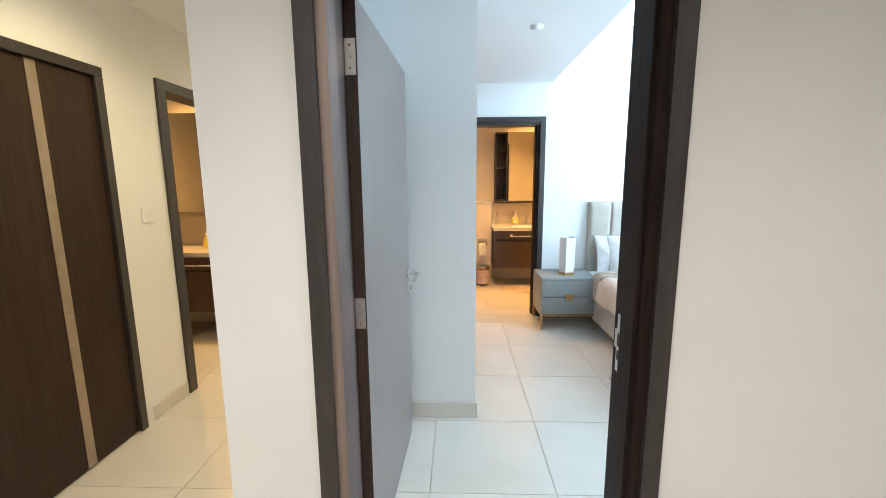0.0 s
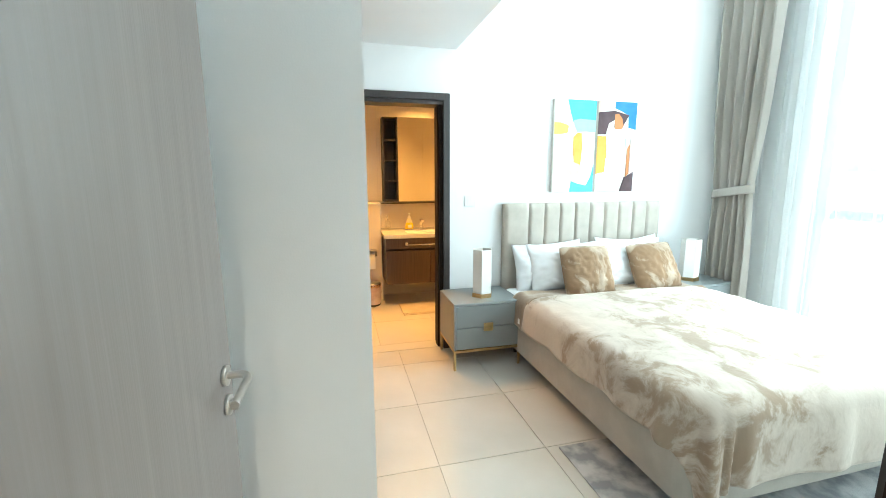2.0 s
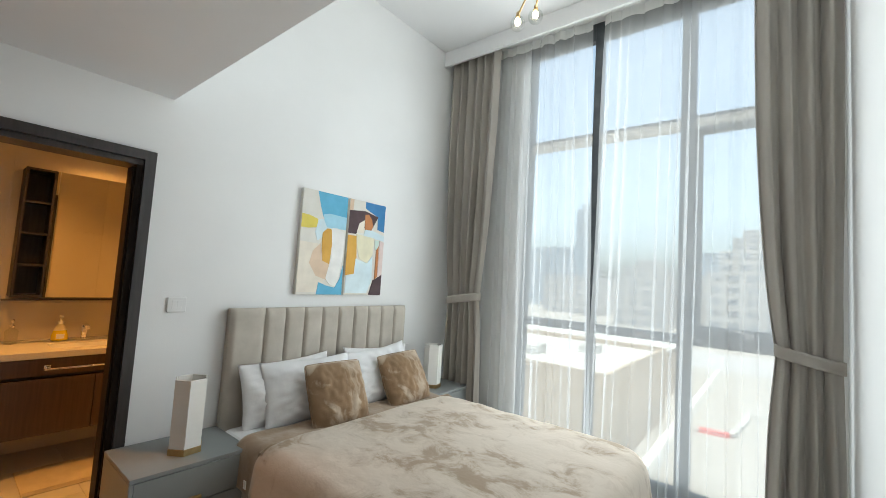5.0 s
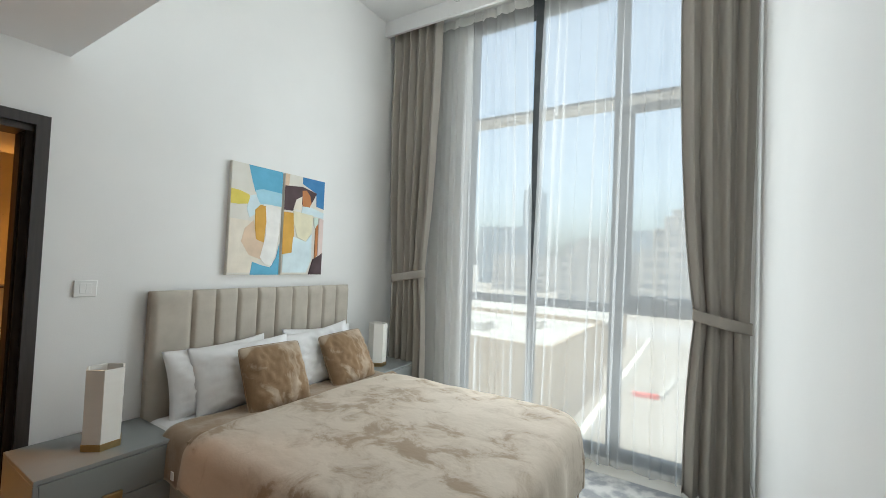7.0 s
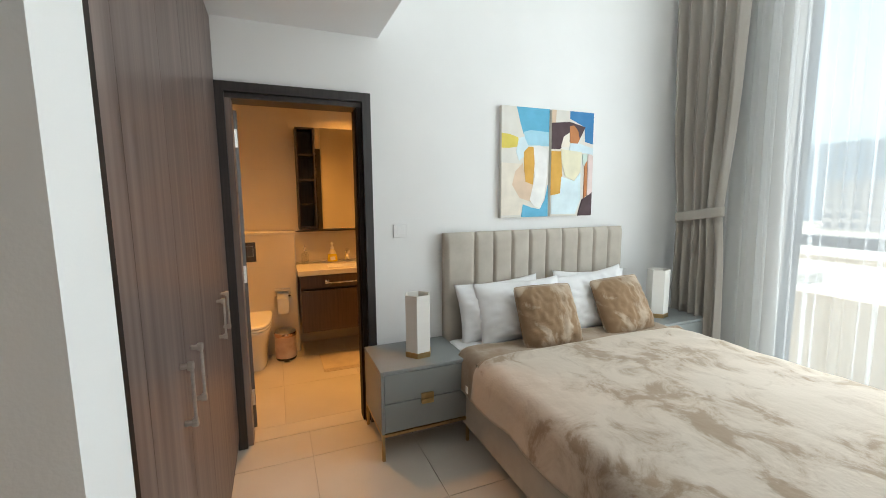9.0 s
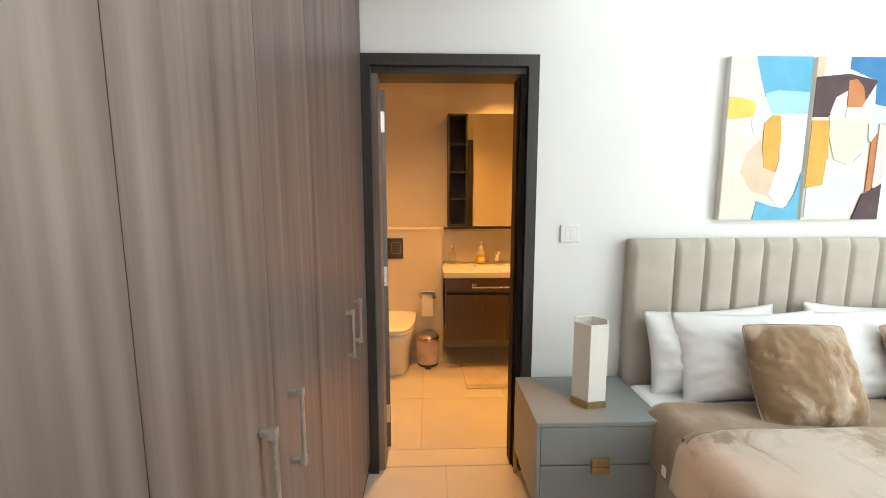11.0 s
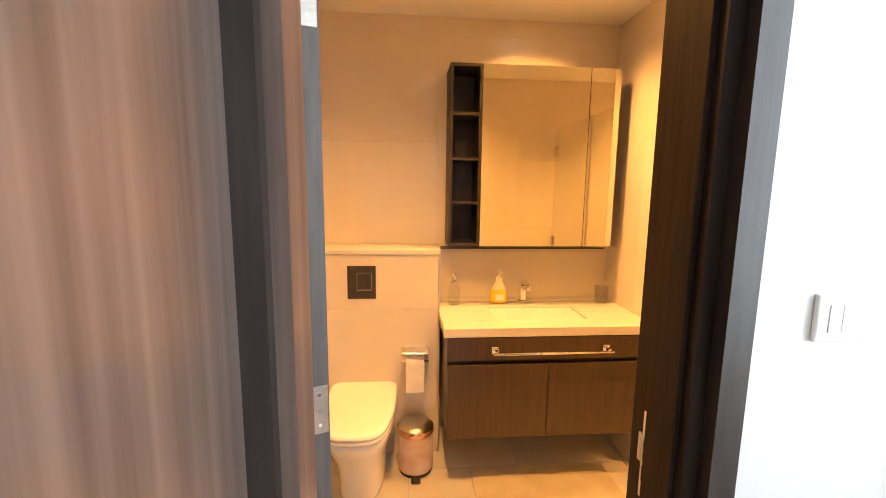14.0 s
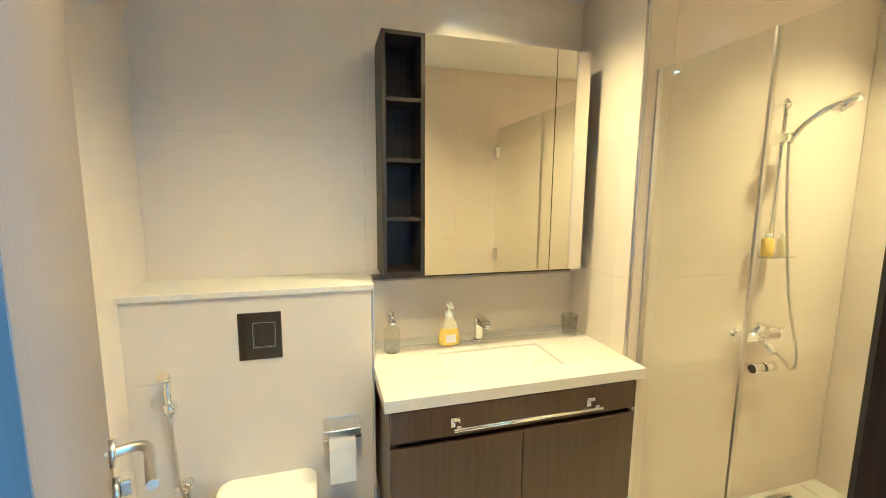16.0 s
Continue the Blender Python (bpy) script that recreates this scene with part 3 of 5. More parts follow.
drape("drape", 2.637, 3.08, 3.82, 1.20, 2.665, 2.97, 2.64, 3.01, 4, 8, "taupe floor-length drape tied back at the window corner")


def sheer(ya, yb, x, folds, seed, lean, bunch=1.0):
    e = thing("sheer_curtain", pose(x, (ya + yb) / 2, 0), "thin white see-through curtain hanging before the window", "curtain", "sheers at the window")
    ym = (ya + yb) / 2
    top, bot = 3.91, 0.02

    def fn(u, v):
        z = top + (bot - top) * v
        drift = 0.085 * noise.noise(Vector((u * 4, 1.0, seed))) + 0.012 * noise.noise(Vector((u * 3, z * 0.45, seed + 2)))
        w = 2 * math.pi * folds * (u + drift)
        loose = min(1.0, 0.45 + v * 1.6)
        amp = 0.030 * (0.55 + 1.0 * abs(noise.noise(Vector((u * 6, z * 0.2, seed + 5)))))
        # narrow lapped pleats between flatter stretches of cloth
        lap = max(0.004, 0.020 + 0.040 * noise.noise(Vector((u * 7, z * 0.10, seed + 11)))) * loose
        k = 1 - (1 - u) ** bunch
        y = ya + (yb - ya) * k + lean * v * (u if lean > 0 else 1 - u) + lap * math.sin(2 * w)
        hem = 0.012 * math.sin(w * 0.5 + seed) * v
        return (amp * math.sin(w) * (0.5 + 0.5 * loose) + 0.008 * math.sin(2.3 * w) + hem, y - ym, z)

    s = Solid()
    s.sheet(fn, folds * 28, 36, SHEER)
    s.done("cloth", e)
    tape = Solid()
    tape.sheet(lambda u, v: tuple(Vector(fn(u, 0.022 * v)) + Vector((-0.003, 0, 0))), folds * 28, 2, PLEATTAPE)
    tape.done("heading_tape", e)
    return e


sheer(4.235, 5.50, 3.93, 9, 2, -0.10, 1.2)
sheer(2.90, 4.12, 3.92, 7, 6, 0.06)
tr = Solid().box(3.775, 3.805, YS + 0.01, YN - 0.01, 3.925, 3.95, PLASTIC, 0.002, 1).box(3.905, 3.935, YS + 0.01, YN - 0.01, 3.925, 3.95, PLASTIC, 0.002, 1)
structure(tr.done("curtain_track"), "white aluminium double curtain track", "curtain track")

# ---------- bed ----------
BX, BW = 2.455, 1.64


def pillow(name, m, w, h, t, mat, label, seed, plump=2.4):
    e = thing(name, m, label, "pillow" if "white" in label else "cushion", "white pillows on the bed" if "white" in label else "velvet cushions on the bed")
    s = Solid()

    def half(sign):
        def fn(u, v):
            a, b = 2 * u - 1, 2 * v - 1
            prof = max(0.0, (1 - abs(a) ** plump) * (1 - abs(b) ** plump)) ** (0.72 if "white" in label else 0.6)
            pinch = 1 - (0.10 if "white" in label else 0.06) * (1 - a * a) * abs(b) ** 2
            pinch2 = 1 - 0.06 * (1 - b * b) * abs(a) ** 2
            if "white" not in label:
                pinch, pinch2 = 1 - 0.035 * abs(a) ** 6, 1 - 0.035 * abs(b) ** 6
            wr = 0.016 * noise.noise(Vector((a * 2.5 + seed, b * 2.5, sign * 3))) + 0.009 * noise.noise(Vector((a * 7 + seed, b * 7, sign)))
            # creases that run from the corners and seams towards the middle
            ang = math.atan2(b, a)
            rad = (a * a + b * b) ** 0.5
            crease = 0.5 - abs(noise.noise(Vector((math.cos(ang) * 4 + seed * 3, math.sin(ang) * 4, rad * 0.9 + sign))))
            wr += (0.026 if "white" in label else 0.009) * crease * min(1.0, rad) ** 2
            sag = 0.5 - b * 0.5
            return (a * w / 2 * pinch2, sign * (prof * t / 2 * (0.86 + 0.28 * sag) + wr * min(1.0, prof * 1.6)), h / 2 + b * h / 2 * pinch)
        return fn
    s.sheet(half(1), 40, 32, mat)
    s.sheet(half(-1), 40, 32, mat)
    s.done("cover", e, weld=True)
    if "white" in label:
        return e
    # piping round the seam
    p = Solid()
    pts = []
    n = 10
    for k in range(4 * n + 1):
        side, f = (k // n) % 4, (k % n) / n * 2 - 1
        a, b = ((f, -1), (1, f), (-f, 1), (-1, -f))[side]
        pts.append((a * w / 2 * (1 - 0.035 * abs(b) ** 6), 0, h / 2 + b * h / 2 * (1 - 0.035 * abs(a) ** 6)))
    p.tube(pts, 0.0035, mat, n=6, steps=2)
    p.done("seam", e)
    return e


def bed():
    e = thing("bed", pose(BX, YN, 0), "double bed with beige channel-tufted headboard and upholstered base", "bed")
    w = BW / 2
    h0, h1 = -0.775, 0.815
    # headboard: flat back with upright padded channels
    s = Solid()
    s.box(h0, h1, -0.058, -0.004, 0.10, 1.270, LINEN, 0.010, 2)
    s.done("headboard", e)
    n, first = 10, 0.232
    narrow = (h1 - h0 - first) / (n - 1)
    for i in range(n):
        c = Solid()
        x0 = h0 + (first + (i - 1) * narrow if i else 0.0)
        cw = narrow if i else first

        def pad(u, v, x0=x0, cw=cw):
            a = 2 * u - 1
            d = 0.024 * (1 - abs(a) ** (7 * cw / narrow)) ** 0.5 + 0.002
            b = min(1, (1 - v) / 0.028)
            d *= (1 - (1 - b) ** 2) ** 0.5 if b < 1 else 1
            return (x0 + 0.0008 + u * (cw - 0.0016), -0.059 - d, 0.32 + v * (1.273 - 0.32))
        c.sheet(pad, 12, 26, LINEN)
        c.done("channel", e)
    # base and legs
    s = Solid()
    rc, yf = 0.12, -2.155
    ring = [(-w + 0.012, -0.115, 0.11)]
    for sx, turn in ((-1, 0), (1, 1)):
        for k in range(9):
            a = math.pi / 2 * (k if turn == 0 else 8 - k) / 8
            ring.append((sx * (w - 0.012 - rc + rc * math.cos(a)), yf + rc - rc * math.sin(a), 0.11))
    ring.append((w - 0.012, -0.115, 0.11))
    s.flat(ring, (0, 0, 0.29), LINEN)
    s.done("base", e)
    for x in (-w + 0.10, w - 0.10):
        for y in (-2.12, -0.25):
            Solid().cyl((x, y, 0.0), (x, y, 0.115), 0.018, FRAMEWOOD, 0.026, n=14).done("leg", e)
    s = Solid()
    s.box(-w + 0.022, w - 0.022, -2.06, -0.115, 0.402, 0.545, WHITECLOTH, 0.05, 4)
    s.done("mattress", e)
    return e


bed()


def velvet(name, scale, span, zones=0.0, dark=(0.30, 0.215, 0.145), light=(0.50, 0.425, 0.345)):
    """Plush pile; zones lets broad areas lie one way so that the brushed strokes come and go."""
    m = material(name, dark, 0.8, scale=scale, color2=light, bump=0.22, bump_scale=24, spec=0.15, detail=7, contrast=span, stretch=(1.25, 1.0, 1))
    nt = m.node_tree
    b = nt.nodes["Principled BSDF"]
    b.inputs["Sheen Weight"].default_value = 0.6
    b.inputs["Sheen Roughness"].default_value = 0.4
    b.inputs["Sheen Tint"].default_value = (0.95, 0.88, 0.78, 1)
    n = [q for q in nt.nodes if q.type == "TEX_NOISE"][0]
    n.inputs["Distortion"].default_value = 0.6
    n.inputs["Roughness"].default_value = 0.66
    if zones:
        co = [q for q in nt.nodes if q.type == "TEX_COORD"][0]
        ramp = [q for q in nt.nodes if q.type == "VALTORGB"][0]
        z = nt.nodes.new("ShaderNodeTexNoise")
        z.inputs["Scale"].default_value, z.inputs["Detail"].default_value = 1.7, 2.0
        nt.links.new(co.outputs["Object"], z.inputs["Vector"])
        ma = nt.nodes.new("ShaderNodeMath")
        ma.operation = "MULTIPLY_ADD"
        ma.inputs[1].default_value = zones
        nt.links.new(z.outputs["Fac"], ma.inputs[0])
        nt.links.new(n.outputs["Fac"], ma.inputs[2])
        sub = nt.nodes.new("ShaderNodeMath")
        sub.operation = "SUBTRACT"
        sub.inputs[1].default_value = zones * 0.5
        nt.links.new(ma.outputs[0], sub.inputs[0])
        nt.links.new(sub.outputs[0], ramp.inputs[0])
        ramp.color_ramp.elements.new(span[0] + 0.45 * (span[1] - span[0])).color = (*(0.35 * p + 0.65 * q for p, q in zip(dark, light)), 1)
    return m


VELVET = velvet("beige_velvet_plush", 4.2, (0.39, 0.55), 0.45, (0.33, 0.245, 0.17), (0.57, 0.49, 0.405))
CUSHVELVET = velvet("cushion_velvet_plush", 3.0, (0.46, 0.58), 0.6, (0.27, 0.175, 0.10), (0.47, 0.375, 0.28))
NAPDOWN = velvet("brushed_down_velvet", 6.0, (0.46, 1.0))


def blanket():
    """A plush throw over the bed: a grid that lies on the mattress and falls over both sides and the foot."""
    e = thing("blanket", pose(BX, YN, 0), "beige plush velvet blanket spread over the bed", "blanket")
    w, top, yfoot, yhead = BW / 2 + 0.005, 0.566, -2.195, -0.40
    side, foot = 0.155, 0.28
    r = 0.075

    def fold(d):
        """How far out and how far down a cloth goes at arc length d past the edge start."""
        if d <= 0:
            return d, 0.0
        if d < r * math.pi / 2:
            a = d / r
            return r * math.sin(a), r * (1 - math.cos(a))
        return r, r + d - r * math.pi / 2

    tot = (yhead - yfoot - r) + r * math.pi / 2 + foot
    span = w - r + r * math.pi / 2 + side
    round_foot = 0.16   # plan radius of the foot corners

    def fn(u, v):
        sx = (2 * u - 1) * span
        sy = v * tot
        # nearest point of the flat top, whose foot corners are rounded
        ax, lx, ly = abs(sx), w - r, yhead - yfoot - r
        cx, cy = lx - round_foot, ly - round_foot
        if ax > cx and sy > cy:
            nrm = Vector((ax - cx, sy - cy))
            d = nrm.length - round_foot
        elif ax - lx > sy - ly:
            nrm, d = Vector((1.0, 0.0)), ax - lx
        else:
            nrm, d = Vector((0.0, 1.0)), sy - ly
        nrm = nrm.normalized() if nrm.length > 1e-6 else Vector((1.0, 0.0))
        out_d, hang = fold(d)
        push = out_d - d if d > 0 else 0.0
        along = ax * nrm.y - sy * nrm.x
        loose = min(1.0, hang / 0.22)
        if d > 0:
            corner = nrm.x * nrm.y * 2
            wave = 0.016 * math.sin(along * 12 + 3.0 * noise.noise(Vector((along * 2, 3, math.copysign(1, sx))))) + 0.018 * noise.noise(Vector((along * 4, sx, 2)))
            wave += corner * 0.028 * math.sin(9 * math.atan2(nrm.y, nrm.x) + sx)
            push += (wave + 0.020) * loose
        x = math.copysign(ax + nrm.x * push, sx)
        y = yhead - (sy + nrm.y * push)
        q = Vector((sx * 1.6, sy * 1.6, 0.3))
        wr = 0.010 * noise.noise(q) + 0.006 * (0.5 - abs(noise.noise(q * 2.3 + Vector((4, 1, 0))))) + 0.003 * noise.noise(q * 4.4)
        # shallow dents pulled in from the sides
        rim = math.exp(-((ax - (lx - 0.10)) / 0.16) ** 2)
        wr += rim * 0.020 * (0.4 - abs(noise.noise(Vector((sx * 3.0, sy * 7.0, 5.0)))))
        crown = 0.018 * (1 - min(1.0, ax / lx) ** 4) * min(1.0, max(0.0, (ly - sy) / 0.5))
        edge = 0.03 * noise.noise(Vector((sx * 1.7, sy * 1.7, 9))) * loose
        k = max(0.0, min(1.0, (sy - 0.235) / 0.03))
        lift = 0.020 * k * k * (3 - 2 * k) + 0.006 * math.exp(-((sy - 0.02) / 0.03) ** 2)
        return (x, y, max(0.02, top - hang + wr * (1 - 0.5 * loose) + crown * k + edge + lift))

    s = Solid()
    cut = 0.24 / tot
    s.sheet(lambda u, v: fn(u, v * cut), 120, 14, NAPDOWN)
    s.sheet(lambda u, v: fn(u, cut + v * (1 - cut)), 120, 110, VELVET)
    c = s.done("cloth", e, weld=True)
    md = c.modifiers.new("thickness", "SOLIDIFY")
    md.thickness, md.offset = 0.008, 1.0
    # folded-back hem at the head end
    h = Solid()

    def hem(u, v):
        x = (2 * u - 1) * (w + 0.0)
        a = math.pi * 2 * v
        drop = max(0, abs(x) - (w - 0.05)) * 0.6
        return (x, yhead - 0.258 + 0.014 * math.cos(a) + 0.012 * noise.noise(Vector((x * 2, 1, 8))), top + 0.024 + 0.013 * math.sin(a) + 0.006 * noise.noise(Vector((x * 3, 0, 4))) - drop)
    h.sheet(hem, 60, 10, NAPDOWN)
    h.done("folded_hem", e)
    t = Solid().box(-w - 0.052, -w - 0.048, -0.64, -0.615, 0.40, 0.44, PAPER)
    t.done("care_tag", e)
    return e


blanket()

pillow("pillow", pose(2.07, 5.500, 0.530, -13, -2, 2), 0.68, 0.42, 0.18, WHITECLOTH, "white cotton pillow leaning on the headboard", 1, 2.6)
pillow("pillow", pose(2.17, 5.380, 0.535, -20, -1, -3), 0.68, 0.43, 0.19, WHITECLOTH, "white cotton pillow leaning on the headboard", 2, 2.6)
pillow("pillow", pose(2.86, 5.500, 0.530, -13, 2, -2), 0.68, 0.43, 0.18, WHITECLOTH, "white cotton pillow leaning on the headboard", 3, 2.6)
pillow("pillow", pose(2.84, 5.380, 0.535, -20, -4, 3), 0.68, 0.45, 0.19, WHITECLOTH, "white cotton pillow leaning on the headboard", 4, 2.6)
pillow("cushion", pose(2.24, 5.16, 0.548, -26, 0, -4), 0.43, 0.42, 0.19, CUSHVELVET, "beige plush velvet cushion on the bed", 5)
pillow("cushion", pose(2.92, 5.18, 0.548, -28, -3, -2), 0.43, 0.42, 0.19, CUSHVELVET, "beige plush velvet cushion on the bed", 6)


# ---------- nightstands and lamps ----------
def nightstand():
    e = thing("nightstand", pose(1.393, 5.475, 0), "blue-grey lacquered nightstand with two drawers on brass legs", "nightstand", "nightstands beside the bed")
    w, d = 0.277, 0.222
    s = Solid()
    s.box(-w, w, -d, d, 0.520, 0.540, GREYPAINT, 0.003, 2)
    s.box(-w, -w + 0.018, -d, d, 0.165, 0.5195, GREYPAINT, 0.002, 1)
    s.box(w - 0.018, w, -d, d, 0.165, 0.5195, GREYPAINT, 0.002, 1)
    s.box(-w + 0.018, w - 0.018, -d + 0.02, d, 0.165, 0.183, GREYPAINT)
    s.box(-w + 0.018, w - 0.018, d - 0.012, d - 0.001, 0.183, 0.5195, GREYPAINT)
    s.done("body", e)
    for z0, z1 in ((0.169, 0.340), (0.345, 0.516)):
        dr = Solid().box(-w + 0.020, w - 0.020, -d + 0.002, -d + 0.022, z0, z1, GREYPAINT, 0.003, 2)
        dr.box(-w + 0.03, w - 0.03, -d + 0.022, d - 0.03, z0 + 0.012, z1 - 0.03, FRAMEWOOD)
        dr.done("drawer", e)
    k = Solid().box(-0.038, 0.038, -d - 0.016, -d + 0.002, 0.312, 0.342, BRASS, 0.003, 2).box(-0.038, 0.038, -d - 0.016, -d + 0.002, 0.344, 0.376, BRASS, 0.003, 2)
    k.done("pull", e)
    f = Solid()
    b = 0.009
    for x in (-w + b, w - b):
        for y in (-d + b, d - b):
            f.box(x - b, x + b, y - b, y + b, 0, 0.164, BRASS, 0.0015, 1)
        f.box(x - b, x + b, -d + 2 * b, d - 2 * b, 0.146, 0.164, BRASS)
    for y in (-d + b, d - b):
        f.box(-w + 2 * b, w - 2 * b, y - b, y + b, 0.146, 0.164, BRASS)
    f.done("legs", e)
    return e


ns = nightstand()
copy_thing(ns, pose(3.52, 5.475, 0))


def table_lamp():
    e = thing("table_lamp", pose(1.405, 5.44, 0.5402), "hexagonal white shade table lamp with brass foot", "lamp", "lamps on the nightstands")
    r = 0.088
    s = Solid()
    s.lathe([(0.0, 0.0), (r, 0.0), (r, 0.030), (r - 0.006, 0.032), (0, 0.032)], BRASS, n=6)
    o = s.done("foot", e)
    s = Solid()
    s.lathe([(r - 0.004, 0.0325), (r - 0.003, 0.385), (r - 0.007, 0.387), (r - 0.012, 0.385), (r - 0.012, 0.05)], LAMPSHADE, n=6)
    s.done("shade", e)
    s = Solid().cyl((0, 0, 0.03), (0, 0, 0.14), 0.012, BRASS).lathe([(0.012, 0.14), (0.03, 0.19), (0.028, 0.22), (0.0, 0.24)], PLASTIC, n=14)
    s.done("bulb_holder", e)
    Solid().tube([(0.07, 0.03, 0.004), (0.12, 0.12, 0.003), (0.16, 0.20, 0.004), (0.19, 0.262, -0.02), (0.20, 0.268, -0.10)], 0.0025, PLASTIC, n=6).done("cord", e)
    for part in e.children:
        for p in part.data.polygons:
            if part.name.startswith(("foot", "shade")):
                p.use_smooth = False
    return e


tl = table_lamp()
tl.matrix_basis = pose(1.405, 5.44, 0.5402, 0, 0, 8)
copy_thing(tl, pose(3.475, 5.46, 0.5402, 0, 0, 14))


# ---------- pictures ----------
def canvas(name, x0, x1, z0, z1, shapes, label):
    """A stretched canvas; its painted fields are given as (colour, polygon in 0..1 of width and height)."""
    yf = YN - 0.036
    e = thing(name, pose(x0, yf, z0), label, "painting", "pair of abstract canvases over the bed")
    w, h = x1 - x0, z1 - z0
    Solid().box(0, w, 0.0, 0.035, 0, h, material("canvas_ground", (0.70, 0.67, 0.60), 0.8, scale=5, color2=(0.77, 0.75, 0.69), bump=0.2, bump_scale=400), 0.003, 2).done("canvas", e)
    for k, (col, pts) in enumerate(shapes):
        mat = material("canvas_paint", col, 0.7, scale=9, color2=tuple(min(1, c * 1.15 + 0.02) for c in col), bump=0.15, bump_scale=150, contrast=(0.3, 0.7))
        smooth = []
        n = len(pts)
        for i in range(n):
            a, b = Vector((*pts[i], 0)), Vector((*pts[(i + 1) % n], 0))
            smooth += [a, a.lerp(b, 0.5)]
        d = 0.0006 * (k + 1)
        s = Solid()
        s.flat([(0.002 + p.x * (w - 0.004), -d, 0.002 + p.y * (h - 0.004)) for p in smooth], (0, d * 0.9, 0), mat)
        s.done("painted_field", e)
    return e


BLUE, PALEBLUE, ICE = (0.10, 0.38, 0.56), (0.32, 0.57, 0.68), (0.60, 0.72, 0.76)
CREAM, WHITEP, PEACH = (0.72, 0.66, 0.56), (0.78, 0.77, 0.74), (0.66, 0.50, 0.36)
MUST, YEL, PLUM, RUST, NAVY = (0.62, 0.34, 0.05), (0.68, 0.56, 0.10), (0.06, 0.03, 0.035), (0.45, 0.17, 0.05), (0.03, 0.18, 0.40)
canvas("painting", 2.135, 2.545, 1.364, 2.160, [
    (BLUE, [(0.30, 1.0), (1.0, 1.0), (1.0, 0.78), (0.45, 0.76), (0.38, 0.86)]),
    (PALEBLUE, [(0.45, 0.78), (0.60, 0.80), (1.0, 0.79), (1.0, 0.66), (0.60, 0.66), (0.52, 0.66)]),
    (YEL, [(0.0, 0.76), (0.15, 0.755), (0.33, 0.73), (0.38, 0.65), (0.15, 0.63), (0.0, 0.63)]),
    (ICE, [(0.35, 0.72), (0.46, 0.74), (0.56, 0.65), (0.50, 0.57), (0.36, 0.52), (0.30, 0.60)]),
    (CREAM, [(0.0, 0.50), (0.42, 0.49), (0.52, 0.33), (0.60, 0.16), (0.40, 0.02), (0.0, 0.02)]),
    (PEACH, [(0.28, 0.42), (0.44, 0.50), (0.50, 0.36), (0.66, 0.30), (0.64, 0.14), (0.38, 0.18), (0.22, 0.30)]),
    (WHITEP, [(0.62, 0.66), (0.80, 0.665), (0.97, 0.63), (0.97, 0.40), (0.92, 0.20), (0.84, 0.08), (0.70, 0.10), (0.60, 0.16), (0.70, 0.38)]),
    (MUST, [(0.46, 0.60), (0.56, 0.65), (0.66, 0.645), (0.69, 0.50), (0.66, 0.30), (0.50, 0.33), (0.47, 0.46)]),
    (BLUE, [(0.42, 0.0), (0.45, 0.12), (0.62, 0.09), (0.82, 0.07), (0.93, 0.16), (0.99, 0.30), (1.0, 0.0)]),
], "abstract canvas in blue, cream and mustard on the wall")
canvas("painting", 2.565, 2.962, 1.364, 2.160, [
    (PEACH, [(0.0, 1.0), (0.10, 1.0), (0.09, 0.88), (0.0, 0.88)]),
    (NAVY, [(0.42, 1.0), (1.0, 1.0), (1.0, 0.70), (0.80, 0.72), (0.78, 0.86), (0.42, 0.93)]),
    (PLUM, [(0.0, 0.88), (0.42, 0.90), (0.80, 0.86), (0.62, 0.70), (0.36, 0.72), (0.20, 0.64), (0.0, 0.64)]),
    (CREAM, [(0.22, 0.66), (0.28, 0.76), (0.42, 0.80), (0.42, 0.66)]),
    (RUST, [(0.42, 0.86), (0.52, 0.87), (0.62, 0.82), (0.66, 0.74), (0.60, 0.69), (0.44, 0.69)]),
    (ICE, [(0.44, 0.70), (0.66, 0.70), (1.0, 0.66), (1.0, 0.60), (0.42, 0.63)]),
    (MUST, [(0.0, 0.62), (0.22, 0.62), (0.26, 0.40), (0.22, 0.22), (0.0, 0.20)]),
    ((0.70, 0.66, 0.48), [(0.22, 0.64), (0.46, 0.63), (0.72, 0.62), (0.70, 0.44), (0.56, 0.34), (0.34, 0.38), (0.24, 0.52)]),
    (ICE, [(0.02, 0.20), (0.22, 0.22), (0.24, 0.38), (0.56, 0.34), (0.70, 0.42), (0.72, 0.16), (0.60, 0.02), (0.02, 0.02)]),
    ((0.55, 0.66, 0.60), [(0.74, 0.60), (0.86, 0.60), (0.84, 0.48), (0.76, 0.50)]),
    (RUST, [(0.80, 0.50), (0.86, 0.54), (0.87, 0.20), (0.80, 0.17)]),
    ((0.68, 0.55, 0.52), [(0.88, 0.60), (1.0, 0.59), (1.0, 0.20), (0.88, 0.20)]),
    (PLUM, [(0.66, 0.0), (0.76, 0.16), (0.88, 0.19), (1.0, 0.23), (1.0, 0.0)]),
], "abstract canvas in blue, plum and mustard on the wall")


# ---------- switches, sockets, detector ----------
def wall_switch(name, m, label, two=True):
    e = thing(name, m, label, "switch")
    Solid().box(-0.05, 0.05, -0.010, -0.0005, -0.045, 0.045, PLASTIC, 0.004, 2).done("plate", e)
    for a, b in (((-0.026, -0.0003), (0.0003, 0.026)) if two else ((-0.026, 0.026),)):
        Solid().box(a, b, -0.0116, -0.0098, -0.026, 0.026, PLASTIC, 0.0008, 1).done("rocker", e)
    return e


